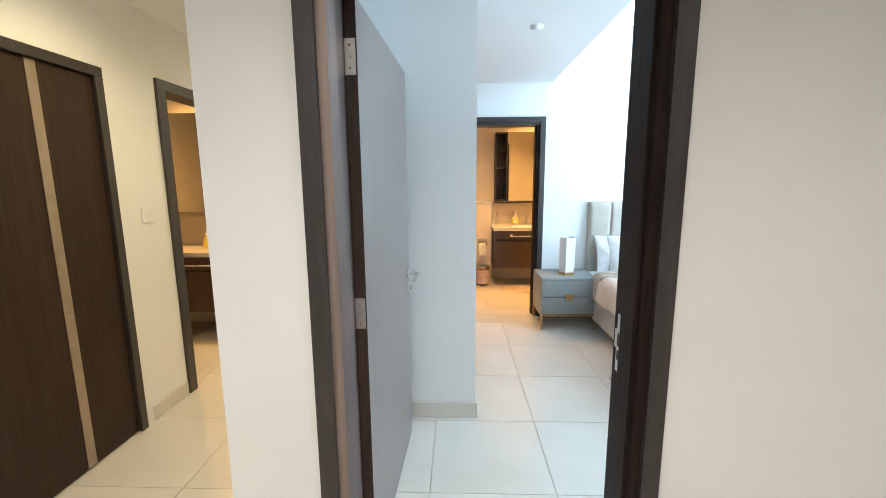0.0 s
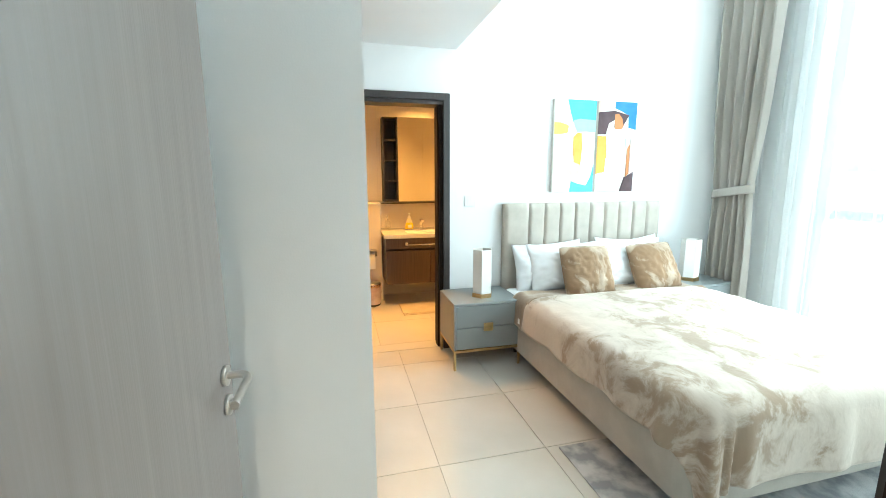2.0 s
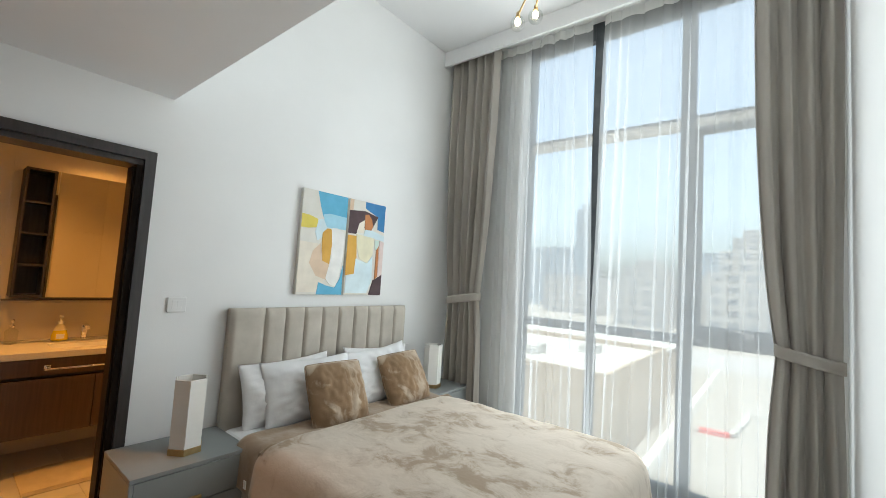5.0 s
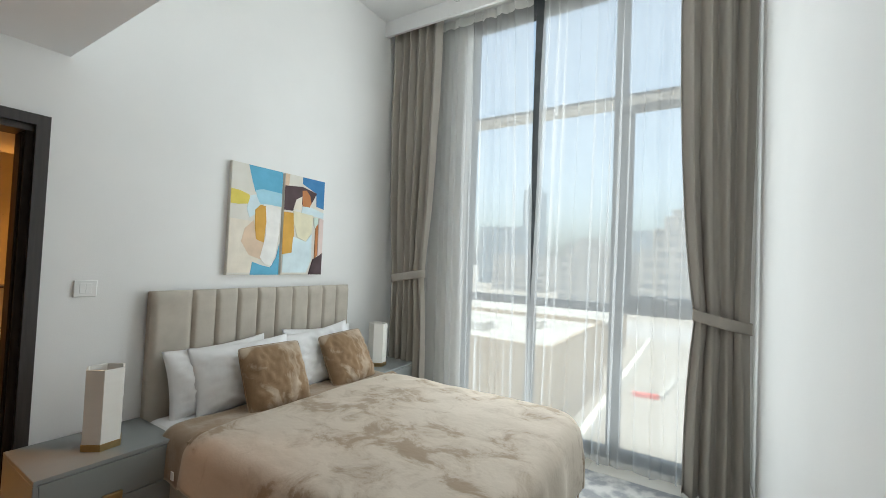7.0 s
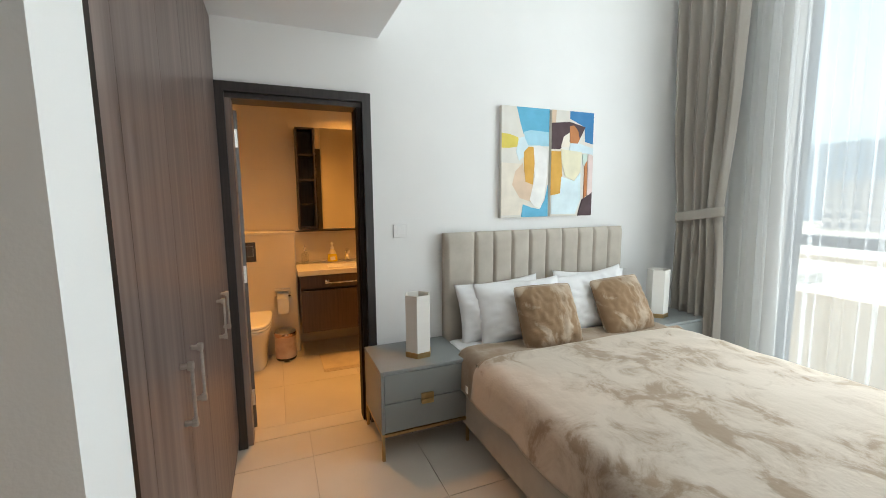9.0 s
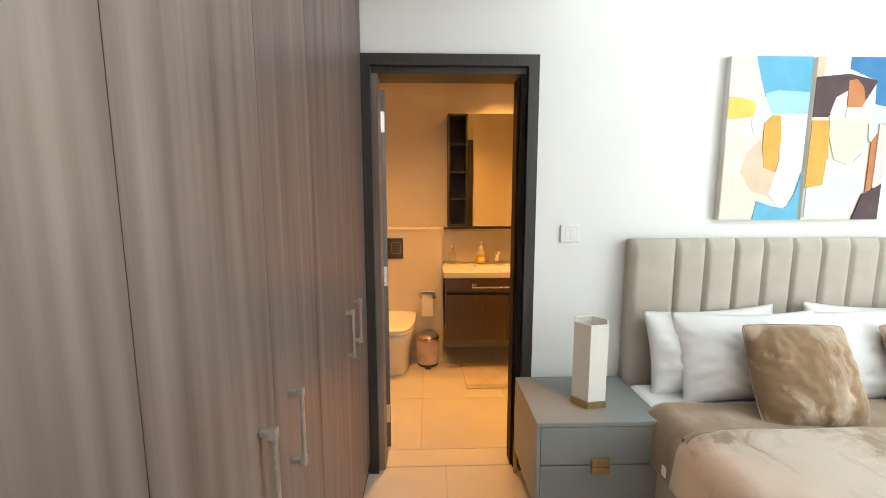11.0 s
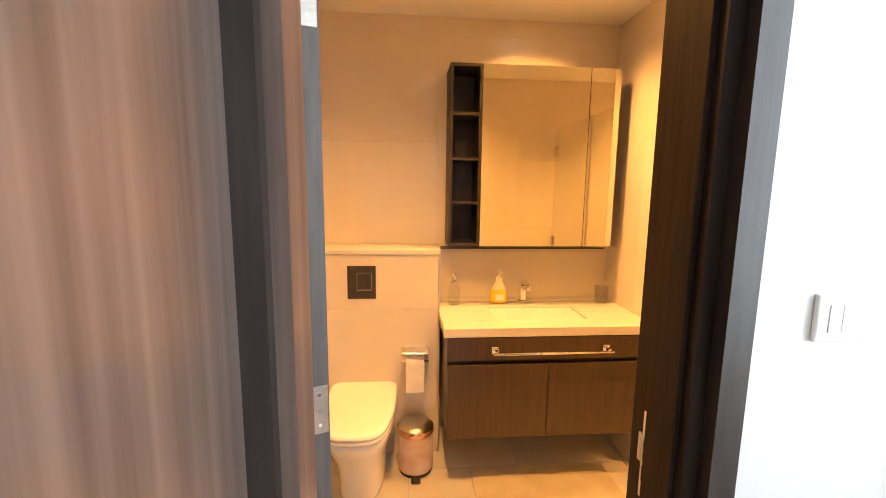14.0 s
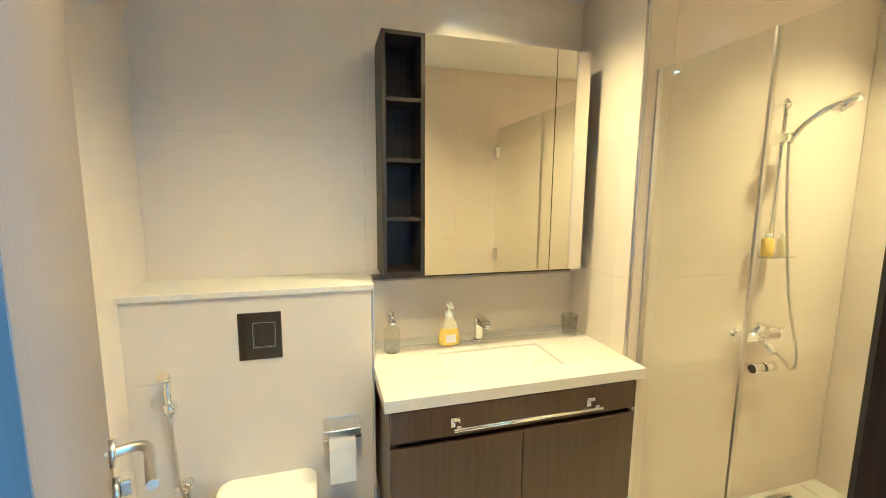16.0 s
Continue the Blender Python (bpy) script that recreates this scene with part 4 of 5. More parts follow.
wall_switch("light_switch", pose(1.388, YN, 1.296), "white double rocker light switch on the wall")
wall_switch("light_switch", pose(HX, 3.74, 1.30, 0, 0, 90), "white light switch on the hall wall", False)
wall_switch("wall_socket", pose(3.36, YN, 0.86), "white wall socket above the nightstand", False)
Solid_d = Solid().lathe([(0.045, 0.0), (0.045, -0.012), (0.03, -0.022), (0.012, -0.024), (0.0, -0.024)], PLASTIC)
tagged(Solid_d.done("smoke_detector", at=pose(0.80, 4.16, ZL)), "small white ceiling detector on the lowered ceiling", "detector")


# ---------- rug ----------
def rug():
    m = material("grey_distressed_rug", (0.31, 0.315, 0.325), 0.95, scale=9, color2=(0.58, 0.57, 0.55), bump=0.5, bump_scale=300, spec=0.05, detail=9, contrast=(0.40, 0.60))
    e = thing("rug", pose(2.6, 3.62, 0), "grey and cream distressed patterned rug under the bed", "rug")
    Solid().box(-1.17, 1.19, -0.78, 0.60, 0.001, 0.010, m, 0.004, 2).done("pile", e)
    return e


rug()


# ---------- ceiling light in the high part ----------
def chandelier():
    e = thing("chandelier", pose(2.80, 4.15, ZH), "brass branch ceiling light with clear glass globes", "ceiling light")
    bulb = glow("lamp_bulb_glow", (1.0, 0.85, 0.65), 6.0)
    Solid().cyl((0, 0, -0.03), (0, 0, -0.001), 0.06, BRASS).cyl((0, 0, -0.22), (0, 0, -0.03), 0.009, BRASS).ball((0, 0, -0.22), 0.02, BRASS).done("stem", e)
    for k, (dx, dy, dz) in enumerate(((0.29, 0.36, -0.40), (0.38, 0.26, -0.33), (-0.30, 0.32, -0.36), (-0.42, -0.05, -0.30), (0.12, -0.42, -0.38), (-0.18, -0.36, -0.30))):
        tip = Vector((dx, dy, dz))
        a = Solid().tube([(0, 0, -0.22), tuple(tip * 0.5 + Vector((0, 0, -0.10))), tuple(tip + Vector((0, 0, 0.03)))], 0.007, BRASS, n=8)
        a.cyl(tip + Vector((0, 0, 0.015)), tip + Vector((0, 0, 0.055)), 0.018, BRASS, 0.012, n=14)
        arm = a.done("arm", e)
        Solid().ball(tip - Vector((0, 0, 0.035)), 0.056, CLEAR, n=20).done("globe", arm)
        Solid().ball(tip - Vector((0, 0, 0.02)), 0.024, bulb, n=12, sz=1.3).done("bulb", arm)
    return e


chandelier()

# ---------- bathroom ----------
def ledge_box():
    """Low tiled box in front of the cistern, with a capping slab."""
    s = Solid()
    s.box(BX0, 0.775, 7.29, BY, 0, 1.175, BATHTILE)
    structure(s.done("wall_cistern"), "cream tiled half-height cistern wall", "wall")
    s = Solid()
    s.box(BX0 + 0.002, 0.785, 7.272, BY - 0.001, 1.1755, 1.20, COUNTER, 0.003, 2)
    structure(s.done("ledge_cap"), "cream stone capping on the cistern wall", "ledge")
    s = Solid().box(0.7755, 0.785, 7.283, 7.297, 0, 1.175, STEEL, 0.002, 1)
    structure(s.done("corner_trim"), "steel tile edge trim on the cistern wall", "trim")


ledge_box()


def toilet():
    e = thing("toilet", pose(0.365, 7.285, 0), "white ceramic toilet with closed lid by the cistern wall", "toilet")
    s = Solid()

    def plan(a, k):
        """Outline of a D shape: square at the wall, round in front."""
        c, d = math.cos(a), math.sin(a)
        hw, front = 0.182, 0.535
        if d > 0:
            return (hw * math.copysign(abs(c) ** 0.35, c) * k, -0.06 * k + 0.06 * abs(d) ** 0.5)
        return (hw * math.copysign(abs(c) ** 0.50, c) * k, -0.06 - (front - 0.06) * abs(d) ** 0.80 * k)

    n = 40

    def ring(z, k, sh=0.0):
        return [(plan(2 * math.pi * j / n, k)[0], min(-0.001, plan(2 * math.pi * j / n, k)[1] + sh), z) for j in range(n)]

    def stack(rings, mat):
        i = s.slot(mat)
        vs = [[s.bm.verts.new(p) for p in r] for r in rings]
        for a, b in zip(vs, vs[1:]):
            for j in range(n):
                f = s.bm.faces.new((a[j], a[(j + 1) % n], b[(j + 1) % n], b[j]))
                f.material_index, f.smooth = i, True
        s.bm.faces.new(vs[-1])
        s.bm.faces.new(vs[0])
    stack([ring(0.0, 0.66), ring(0.02, 0.66), ring(0.12, 0.68), ring(0.22, 0.76), ring(0.30, 0.88), ring(0.36, 0.96), ring(0.395, 0.985)], CERAMIC)
    s.done("bowl", e)
    s = Solid()
    i = s.slot(CERAMIC)
    stack([ring(0.398, 0.99), ring(0.402, 1.0), ring(0.416, 1.0), ring(0.419, 0.99)], CERAMIC)
    s.done("seat", e)
    s = Solid()
    stack([ring(0.421, 0.985), ring(0.424, 1.0), ring(0.437, 1.0), ring(0.444, 0.97), ring(0.446, 0.90)], CERAMIC)
    s.done("lid", e)
    return e


toilet()


def flush_plate():
    e = thing("flush_plate", pose(0.355, 7.288, 1.02), "dark chrome flush plate with square buttons", "flush plate")
    dark = material("dark_chrome", (0.16, 0.14, 0.13), 0.10, 0.9, scale=3, color2=(0.20, 0.18, 0.16))
    Solid().box(-0.077, 0.077, -0.010, -0.0005, -0.092, 0.092, dark, 0.003, 2).done("plate", e)
    Solid().box(-0.022, 0.052, -0.0135, -0.0095, -0.04, 0.05, dark, 0.003, 2).done("button", e)
    s = Solid()
    for b in ((-0.026, -0.0235, -0.045, 0.055), (0.0535, 0.056, -0.045, 0.055), (-0.026, 0.056, 0.0515, 0.0545), (-0.026, 0.056, -0.0445, -0.0415)):
        s.box(b[0], b[1], -0.012, -0.0096, b[2], b[3], CHROME)
    s.done("button_rim", e)


flush_plate()


def bidet_spray():
    e = thing("bidet_spray", pose(0.045, 7.288, 0.0), "chrome hand bidet spray with hose on the wall", "bidet spray")
    Solid().cyl((0, -0.001, 0.78), (0, -0.04, 0.78), 0.017, CHROME).cyl((0, -0.03, 0.765), (0, -0.03, 0.805), 0.020, CHROME).done("bracket", e)
    Solid().cyl((0, -0.035, 0.75), (0, -0.035, 0.90), 0.011, CHROME, 0.013).cyl((0, -0.035, 0.90), (0, -0.072, 0.925), 0.017, CHROME, 0.020).done("spray_head", e)
    Solid().cyl((0.035, -0.001, 0.47), (0.035, -0.05, 0.47), 0.018, CHROME).cyl((0.035, -0.035, 0.42), (0.035, -0.035, 0.50), 0.012, CHROME).cyl((0.0, -0.04, 0.47), (0.035, -0.04, 0.47), 0.012, CHROME).done("valve", e)
    Solid().tube([(0, -0.035, 0.75), (0.01, -0.045, 0.60), (0.03, -0.055, 0.40), (0.045, -0.06, 0.20), (0.035, -0.05, 0.14), (0.0, -0.045, 0.22), (0.02, -0.04, 0.38), (0.035, -0.035, 0.43)], 0.006, STEEL, n=8).done("hose", e)


bidet_spray()


def paper_holder():
    e = thing("toilet_paper_holder", pose(0.645, 7.288, 0.60), "chrome toilet paper holder with a white roll", "paper holder")
    Solid().box(-0.065, 0.065, -0.004, -0.0005, 0.0, 0.055, STEEL, 0.001, 1).box(-0.070, 0.070, -0.105, -0.001, 0.045, 0.049, STEEL, 0.001, 1).done("cover", e)
    Solid().cyl((-0.075, -0.055, -0.015), (0.075, -0.055, -0.015), 0.006, CHROME).tube([(0.072, -0.055, -0.015), (0.072, -0.03, -0.01), (0.072, -0.002, 0.01)], 0.005, CHROME, n=8).done("bar", e)
    s = Solid().cyl((-0.050, -0.055, -0.028), (0.050, -0.055, -0.028), 0.048, PAPER, n=28)
    s.box(-0.050, 0.050, -0.1045, -0.1025, -0.175, -0.03, PAPER)
    s.done("roll", e)


paper_holder()


def pedal_bin():
    e = thing("pedal_bin", pose(0.648, 7.15, 0) @ Matrix.Scale(1.1, 4), "rose marble-patterned pedal bin with brass lid", "bin")
    rose = material("rose_marble_bin", (0.52, 0.38, 0.35), 0.3, scale=7, color2=(0.70, 0.58, 0.54), detail=8, contrast=(0.4, 0.6))
    rg = material("rose_gold", (0.62, 0.40, 0.30), 0.2, 1.0, scale=8, color2=(0.68, 0.45, 0.34))
    Solid().lathe([(0.0, 0.0), (0.080, 0.0), (0.084, 0.01), (0.086, 0.02)], BLACK).done("foot", e)
    Solid().lathe([(0.086, 0.0205), (0.088, 0.03), (0.088, 0.205), (0.086, 0.21), (0.0, 0.21)], rose).done("body", e)
    Solid().lathe([(0.089, 0.206), (0.091, 0.21), (0.091, 0.232), (0.086, 0.238)], rg).done("rim", e)
    Solid().lathe([(0.0855, 0.2385), (0.075, 0.250), (0.045, 0.258), (0.0, 0.260)], STEEL).done("lid", e)
    Solid().box(-0.022, 0.022, -0.125, -0.07, 0.008, 0.016, BLACK, 0.003, 2).done("pedal", e)


pedal_bin()


def vanity():
    e = thing("vanity", pose(0.78, 6.965, 0), "walnut vanity unit with cream stone top and inset basin", "vanity")
    W, D = 1.08, BY - 6.965 - 0.002
    t = Solid()  # stone top with a real basin hole
    z0, z1 = 0.812, 0.858
    bx0, bx1, by0, by1 = 0.285, 0.775, 0.125, 0.375
    t.box(0, W, 0, by0, z0, z1, COUNTER, 0.002, 1)
    t.box(0, W, by1, D, z0, z1, COUNTER, 0.002, 1)
    t.box(0, bx0, by0, by1, z0, z1, COUNTER)
    t.box(bx1, W, by0, by1, z0, z1, COUNTER)
    t.done("stone_top", e)

    def bowl(u, v):
        a, b = 2 * u - 1, 2 * v - 1
        k = max(0, 1 - max(abs(a), abs(b)) ** 5)
        k = min(1.0, k * 1.35)
        sl = 0.020 * (b + 1) / 2
        return ((bx0 + bx1) / 2 + a * (bx1 - bx0) / 2, (by0 + by1) / 2 + b * (by1 - by0) / 2, z1 - 0.010 - k * (0.12 + sl))
    Solid().sheet(bowl, 30, 24, CERAMIC).cyl(((bx0 + bx1) / 2, (by0 + by1) / 2 + 0.03, 0.714), ((bx0 + bx1) / 2, (by0 + by1) / 2 + 0.03, 0.722), 0.022, CHROME).done("basin", e)
    b = Solid()
    for p in ((0.020, 0.038, 0.022, D, 0.275, 0.811), (W - 0.058, W - 0.040, 0.022, D, 0.275, 0.811), (0.038, W - 0.058, 0.022, D, 0.275, 0.293), (0.038, W - 0.058, D - 0.02, D, 0.293, 0.811), (0.038, W - 0.058, 0.05, 0.07, 0.293, 0.69)):
        b.box(*p, VANWOOD)
    # black strip in the gap between drawer front and doors
    b.box(0.038, W - 0.058, 0.03, 0.05, 0.672, 0.69, BLACK)
    b.done("body", e)
    Solid().box(0.022, W - 0.042, 0.003, 0.021, 0.692, 0.809, VANWOOD, 0.0015, 1).done("drawer_front", e)
    mid = (0.022 + W - 0.042) / 2
    Solid().box(0.022, mid - 0.0015, 0.003, 0.021, 0.278, 0.668, VANWOOD, 0.0015, 1).done("door", e)
    Solid().box(mid + 0.0015, W - 0.042, 0.003, 0.021, 0.278, 0.668, VANWOOD, 0.0015, 1).done("door", e)
    h = Solid()
    for x in (0.255, 0.820):
        h.box(x - 0.018, x + 0.018, -0.006, 0.003, 0.728, 0.764, CHROME, 0.002, 1).box(x - 0.009, x + 0.009, -0.046, -0.006, 0.738, 0.756, CHROME, 0.002, 1)
    h.cyl((0.235, -0.046, 0.742), (0.840, -0.046, 0.742), 0.007, CHROME)
    h.done("towel_bar", e)
    u = Solid().box(0.0, W + 0.005, D - 0.012, D - 0.001, 0.8585, 1.155, BATHTILE)
    u.done("splashback", e)
    Solid().box(0.0, W + 0.003, D - 0.10, D - 0.0125, 0.8585, 0.866, COUNTER, 0.002, 1).done("upstand_shelf", e)


vanity()


def mirror_cabinet():
    e = thing("mirror_cabinet", pose(0.832, 7.335, 1.212), "mirror cabinet with an open black-brown side shelf", "mirror cabinet")
    W, H, D = 0.945, 0.982, BY - 7.335 - 0.002
    s = Solid()
    t = 0.016
    cw = 0.175
    s.box(0, t, 0, D, 0, H, SHELFWOOD, 0.001, 1).box(cw - t, cw, 0, D, 0, H, SHELFWOOD, 0.001, 1).box(t, cw - t, D - 0.012, D, 0, H, SHELFWOOD)
    for z in (0.0, 0.235, 0.475, 0.715, H - t):
        s.box(t, cw - t, 0.002, D - 0.012, z, z + t, SHELFWOOD)
    s.done("open_shelf", e)
    s = Solid().box(cw, W, 0.020, D, 0.004, H - 0.004, SHELFWOOD)
    s.done("carcass", e)
    for a, b in ((cw + 0.001, 0.772), (0.775, W)):
        d = Solid().box(a, b, 0.003, 0.019, 0, H, SHELFWOOD).done("door", e)
        Solid().box(a + 0.0005, b - 0.0005, 0.0, 0.0028, 0.0005, H - 0.0005, MIRROR).done("mirror", d)
    Solid().box(-0.03, W + 0.03, 0.13, D, -0.034, -0.026, VANWOOD).done("light_rail", e)


mirror_cabinet()


def tap():
    e = thing("basin_tap", pose(1.295, 7.425, 0.867), "chrome single-lever basin tap", "tap")
    Solid().cyl((0, 0, 0), (0, 0, 0.008), 0.026, CHROME).box(-0.019, 0.019, -0.019, 0.019, 0.008, 0.115, CHROME, 0.006, 3).done("body", e)
    Solid().box(-0.016, 0.016, -0.125, -0.015, 0.078, 0.100, CHROME, 0.005, 2, m=pose(0, 0, 0.0, -6)).done("spout", e)
    Solid().box(-0.018, 0.018, -0.085, 0.02, 0.118, 0.130, CHROME, 0.004, 2, m=pose(0, 0, 0, 7)).done("lever", e)


tap()


def soap_glass():
    e = thing("soap_dispenser", pose(0.875, 7.405, 0.859), "clear ribbed glass soap dispenser with chrome pump", "soap dispenser")
    Solid().lathe([(0.0, 0.0), (0.033, 0.0), (0.036, 0.004), (0.036, 0.095), (0.028, 0.110), (0.016, 0.116), (0.014, 0.124)], CLEAR).done("bottle", e)
    Solid().lathe([(0.014, 0.1245), (0.017, 0.126), (0.017, 0.140), (0.006, 0.142), (0.006, 0.165), (0.010, 0.167), (0.010, 0.182), (0.0, 0.184)], CHROME).tube([(0, 0, 0.174), (0, -0.025, 0.176), (0, -0.045, 0.170)], 0.004, CHROME, n=8).done("pump", e)


soap_glass()


def soap_yellow():
    e = thing("hand_soap", pose(1.145, 7.415, 0.867), "yellow hand soap bottle with white pump", "soap bottle")
    yellow = material("yellow_soap_plastic", (0.78, 0.58, 0.02), 0.25, scale=4, color2=(0.84, 0.66, 0.05))
    clear = material("milky_soap_plastic", (0.72, 0.66, 0.45), 0.3, scale=4, color2=(0.78, 0.72, 0.50))
    Solid().lathe([(0.0, 0.0), (0.046, 0.0), (0.052, 0.006), (0.050, 0.04), (0.040, 0.078)], yellow, sy=0.62).done("bottle", e)
    Solid().lathe([(0.040, 0.0785), (0.032, 0.102), (0.020, 0.122), (0.017, 0.130), (0.0, 0.130)], clear, sy=0.62).done("shoulder", e)
    Solid().lathe([(0.019, 0.1305), (0.019, 0.150), (0.007, 0.153), (0.007, 0.178), (0.013, 0.180), (0.013, 0.194), (0.0, 0.196)], PLASTIC).box(-0.008, 0.008, -0.052, 0.0, 0.181, 0.193, PLASTIC, 0.003, 2).done("pump", e)
    Solid().box(-0.024, 0.024, -0.0335, -0.0315, 0.016, 0.052, PAPER, 0.0008, 1).done("label", e)


soap_yellow()
tum = Solid().lathe([(0.0, 0.004), (0.030, 0.004), (0.034, 0.0), (0.038, 0.004), (0.040, 0.105), (0.036, 0.105), (0.033, 0.010)], CLEAR)
tagged(tum.done("tumbler", at=pose(1.775, 7.40, 0.859)), "clear glass tumbler on the stone top", "tumbler")


def bath_mat():
    m = material("cream_bath_mat", (0.58, 0.50, 0.38), 0.95, scale=6, color2=(0.68, 0.60, 0.47), bump=0.5, bump_scale=250, spec=0.05)
    e = thing("bath_mat", pose(1.32, 6.88, 0), "cream textile bath mat before the vanity", "bath mat")
    s = Solid().box(-0.375, 0.375, -0.225, 0.225, 0.001, 0.010, m, 0.004, 2)
    for k in range(4):
        s.box(-0.37, 0.37, -0.215 + k * 0.012, -0.209 + k * 0.012, 0.010, 0.0125, m)
    s.done("pile", e)


bath_mat()


def shower():
    gx = 1.935
    e = thing("shower_screen", pose(gx, SHY, 0), "frameless glass shower screen with hinged door", "shower screen")
    zt = 2.07
    g = Solid().box(-0.004, 0.004, -0.46, -0.012, 0.055, zt, SHOWERGLASS).done("fixed_pane", e)
    d = Solid().box(-0.004, 0.004, -1.205, -0.468, 0.065, zt, SHOWERGLASS).done("glass_door", e)
    for o in (g, d):
        o.visible_shadow = False
    Solid().box(-0.014, 0.014, -0.014, -0.001, 0.055, zt, STEEL, 0.002, 1).done("wall_channel", e)
    Solid().box(-0.008, 0.008, -0.4685, -0.459, 0.055, zt, STEEL, 0.001, 1).done("edge_seal", e)
    for z in (0.30, 1.08, 1.89):
        Solid().box(-0.016, 0.016, -1.217, -1.150, z - 0.045, z + 0.045, CHROME, 0.003, 1).done("hinge", d)
    s = Solid()
    for sx in (-1, 1):
        s.cyl((sx * 0.004, -0.53, 1.02), (sx * 0.045, -0.53, 1.02), 0.014, CHROME)
    s.done("knob", d)
    k = Solid().box(gx - 0.05, gx + 0.05, YB + 0.002, SHY - 0.002, 0.0, 0.055, BATHTILE, 0.004, 2)
    structure(k.done("shower_kerb"), "cream tiled kerb under the shower screen", "kerb")
    e = thing("shower_set", pose(2.58, SHY, 0), "chrome shower riser with handset, hose and mixer", "shower")
    s = Solid().cyl((0, -0.055, 1.28), (0, -0.055, 1.99), 0.010, CHROME)
    for z in (1.30, 1.965):
        s.cyl((0, -0.001, z), (0, -0.055, z), 0.012, CHROME).ball((0, -0.055, z), 0.022, CHROME)
    s.done("riser", e)
    Solid().box(-0.024, 0.024, -0.095, -0.035, 1.80, 1.84, CHROME, 0.006, 2).done("slider", e)
    h = Solid().tube([(0.0, -0.085, 1.80), (0.03, -0.115, 1.87), (0.06, -0.17, 1.925), (0.085, -0.22, 1.945)], 0.012, CHROME, n=12)
    h.cyl((0.085, -0.22, 1.952), (0.098, -0.235, 1.925), 0.050, CHROME, 0.046, n=24)
    h.done("handset", e)
    Solid().box(-0.08, 0.10, -0.11, -0.03, 1.285, 1.291, CLEAR, 0.002, 1).done("soap_shelf", e)
    m = Solid().cyl((-0.115, -0.05, 0.90), (0.115, -0.05, 0.90), 0.024, CHROME)
    for x in (-0.09, 0.09):
        m.cyl((x, -0.001, 0.90), (x, -0.05, 0.90), 0.020, CHROME).cyl((x, -0.001, 0.90), (x, -0.012, 0.90), 0.036, CHROME)
    m.cyl((0, -0.05, 0.92), (0, -0.05, 0.965), 0.024, CHROME).box(-0.014, 0.014, -0.15, -0.04, 0.962, 0.976, CHROME, 0.004, 2)
    m.cyl((0, -0.05, 0.90), (0, -0.13, 0.845), 0.016, CHROME)
    m.done("mixer", e)
    Solid().cyl((-0.03, -0.07, 0.74), (0.05, -0.07, 0.74), 0.016, CHROME).cyl((0.0, -0.001, 0.74), (0.0, -0.07, 0.74), 0.012, CHROME).done("stop_valve", e)
    Solid().tube([(0.0, -0.085, 1.80), (0.015, -0.10, 1.50), (0.08, -0.11, 1.10), (0.16, -0.12, 0.82), (0.155, -0.11, 0.74), (0.10, -0.09, 0.80), (0.03, -0.06, 0.88)], 0.007, STEEL, n=8).done("hose", e)
    for x, col in ((2.545, (0.80, 0.62, 0.05)), (2.64, (0.72, 0.66, 0.40))):
        b = Solid().lathe([(0.0, 0.0), (0.022, 0.0), (0.024, 0.004), (0.024, 0.075), (0.012, 0.085)], material("shampoo_plastic", col, 0.3, scale=4)).lathe([(0.013, 0.0855), (0.013, 0.105), (0.0, 0.106)], PLASTIC)
        tagged(b.done("shampoo_bottle", at=pose(x, SHY - 0.07, 1.2915)), "small yellow toiletry bottle on the shower shelf", "bottle", "bottles in the shower")
    dr = Solid().box(-0.08, 0.08, -0.08, 0.08, 0.001, 0.006, STEEL, 0.001, 1)
    # black bars laid on the plate for the shade in its slots
    for k in range(5):
        dr.box(-0.06, 0.06, -0.055 + k * 0.024, -0.045 + k * 0.024, 0.006, 0.0068, BLACK)
    tagged(dr.done("floor_drain", at=pose(2.85, 6.98, 0.002)), "square steel floor drain in the shower", "drain")
    tr = Solid().box(BX1 - 0.004, BX1 + 0.006, SHY - 0.006, SHY + 0.004, 0.0, ZB, STEEL, 0.002, 1)
    structure(tr.done("tile_trim"), "bright steel tile corner trim by the shower", "trim")


shower()


def downlight(name, x, y, z, watts, color, glow_strength=12.0, cone=160):
    e = thing(name, pose(x, y, z), "round recessed ceiling downlight, lit warm", "downlight", "recessed downlights")
    Solid().lathe([(0.030, -0.001), (0.044, -0.005), (0.046, -0.001)], PLASTIC).done("ring", e)
    Solid().lathe([(0.029, -0.0015), (0.0, -0.002)], glow("downlight_glow", (1.0, 0.80, 0.55), glow_strength)).done("lens", e)
    spot("lamp_" + name, x, y, z - 0.012, watts, color, cone)


for x, y, watts in ((1.31, 7.16, 40), (0.65, 6.35, 46), (2.86, 6.50, 42)):
    downlight("downlight", x, y, ZB, watts, WARM, 7.0, 140)
for x, y in ((-1.05, 3.1), (-1.05, 4.8)):
    downlight("downlight", x, y, 2.54, 18, (1.0, 0.66, 0.31))
for x, y, watts in ((-0.1, 0.9, 52), (1.6, 0.7, 18)):
    downlight("downlight", x, y, 2.54, watts, (1.0, 0.745, 0.57))
downlight("downlight", -2.35, 4.98, 2.45, 34, WARM)
vent = Solid().lathe([(0.05, 0.0), (0.05, -0.008), (0.035, -0.014), (0.02, -0.010), (0.0, -0.012)], PLASTIC)
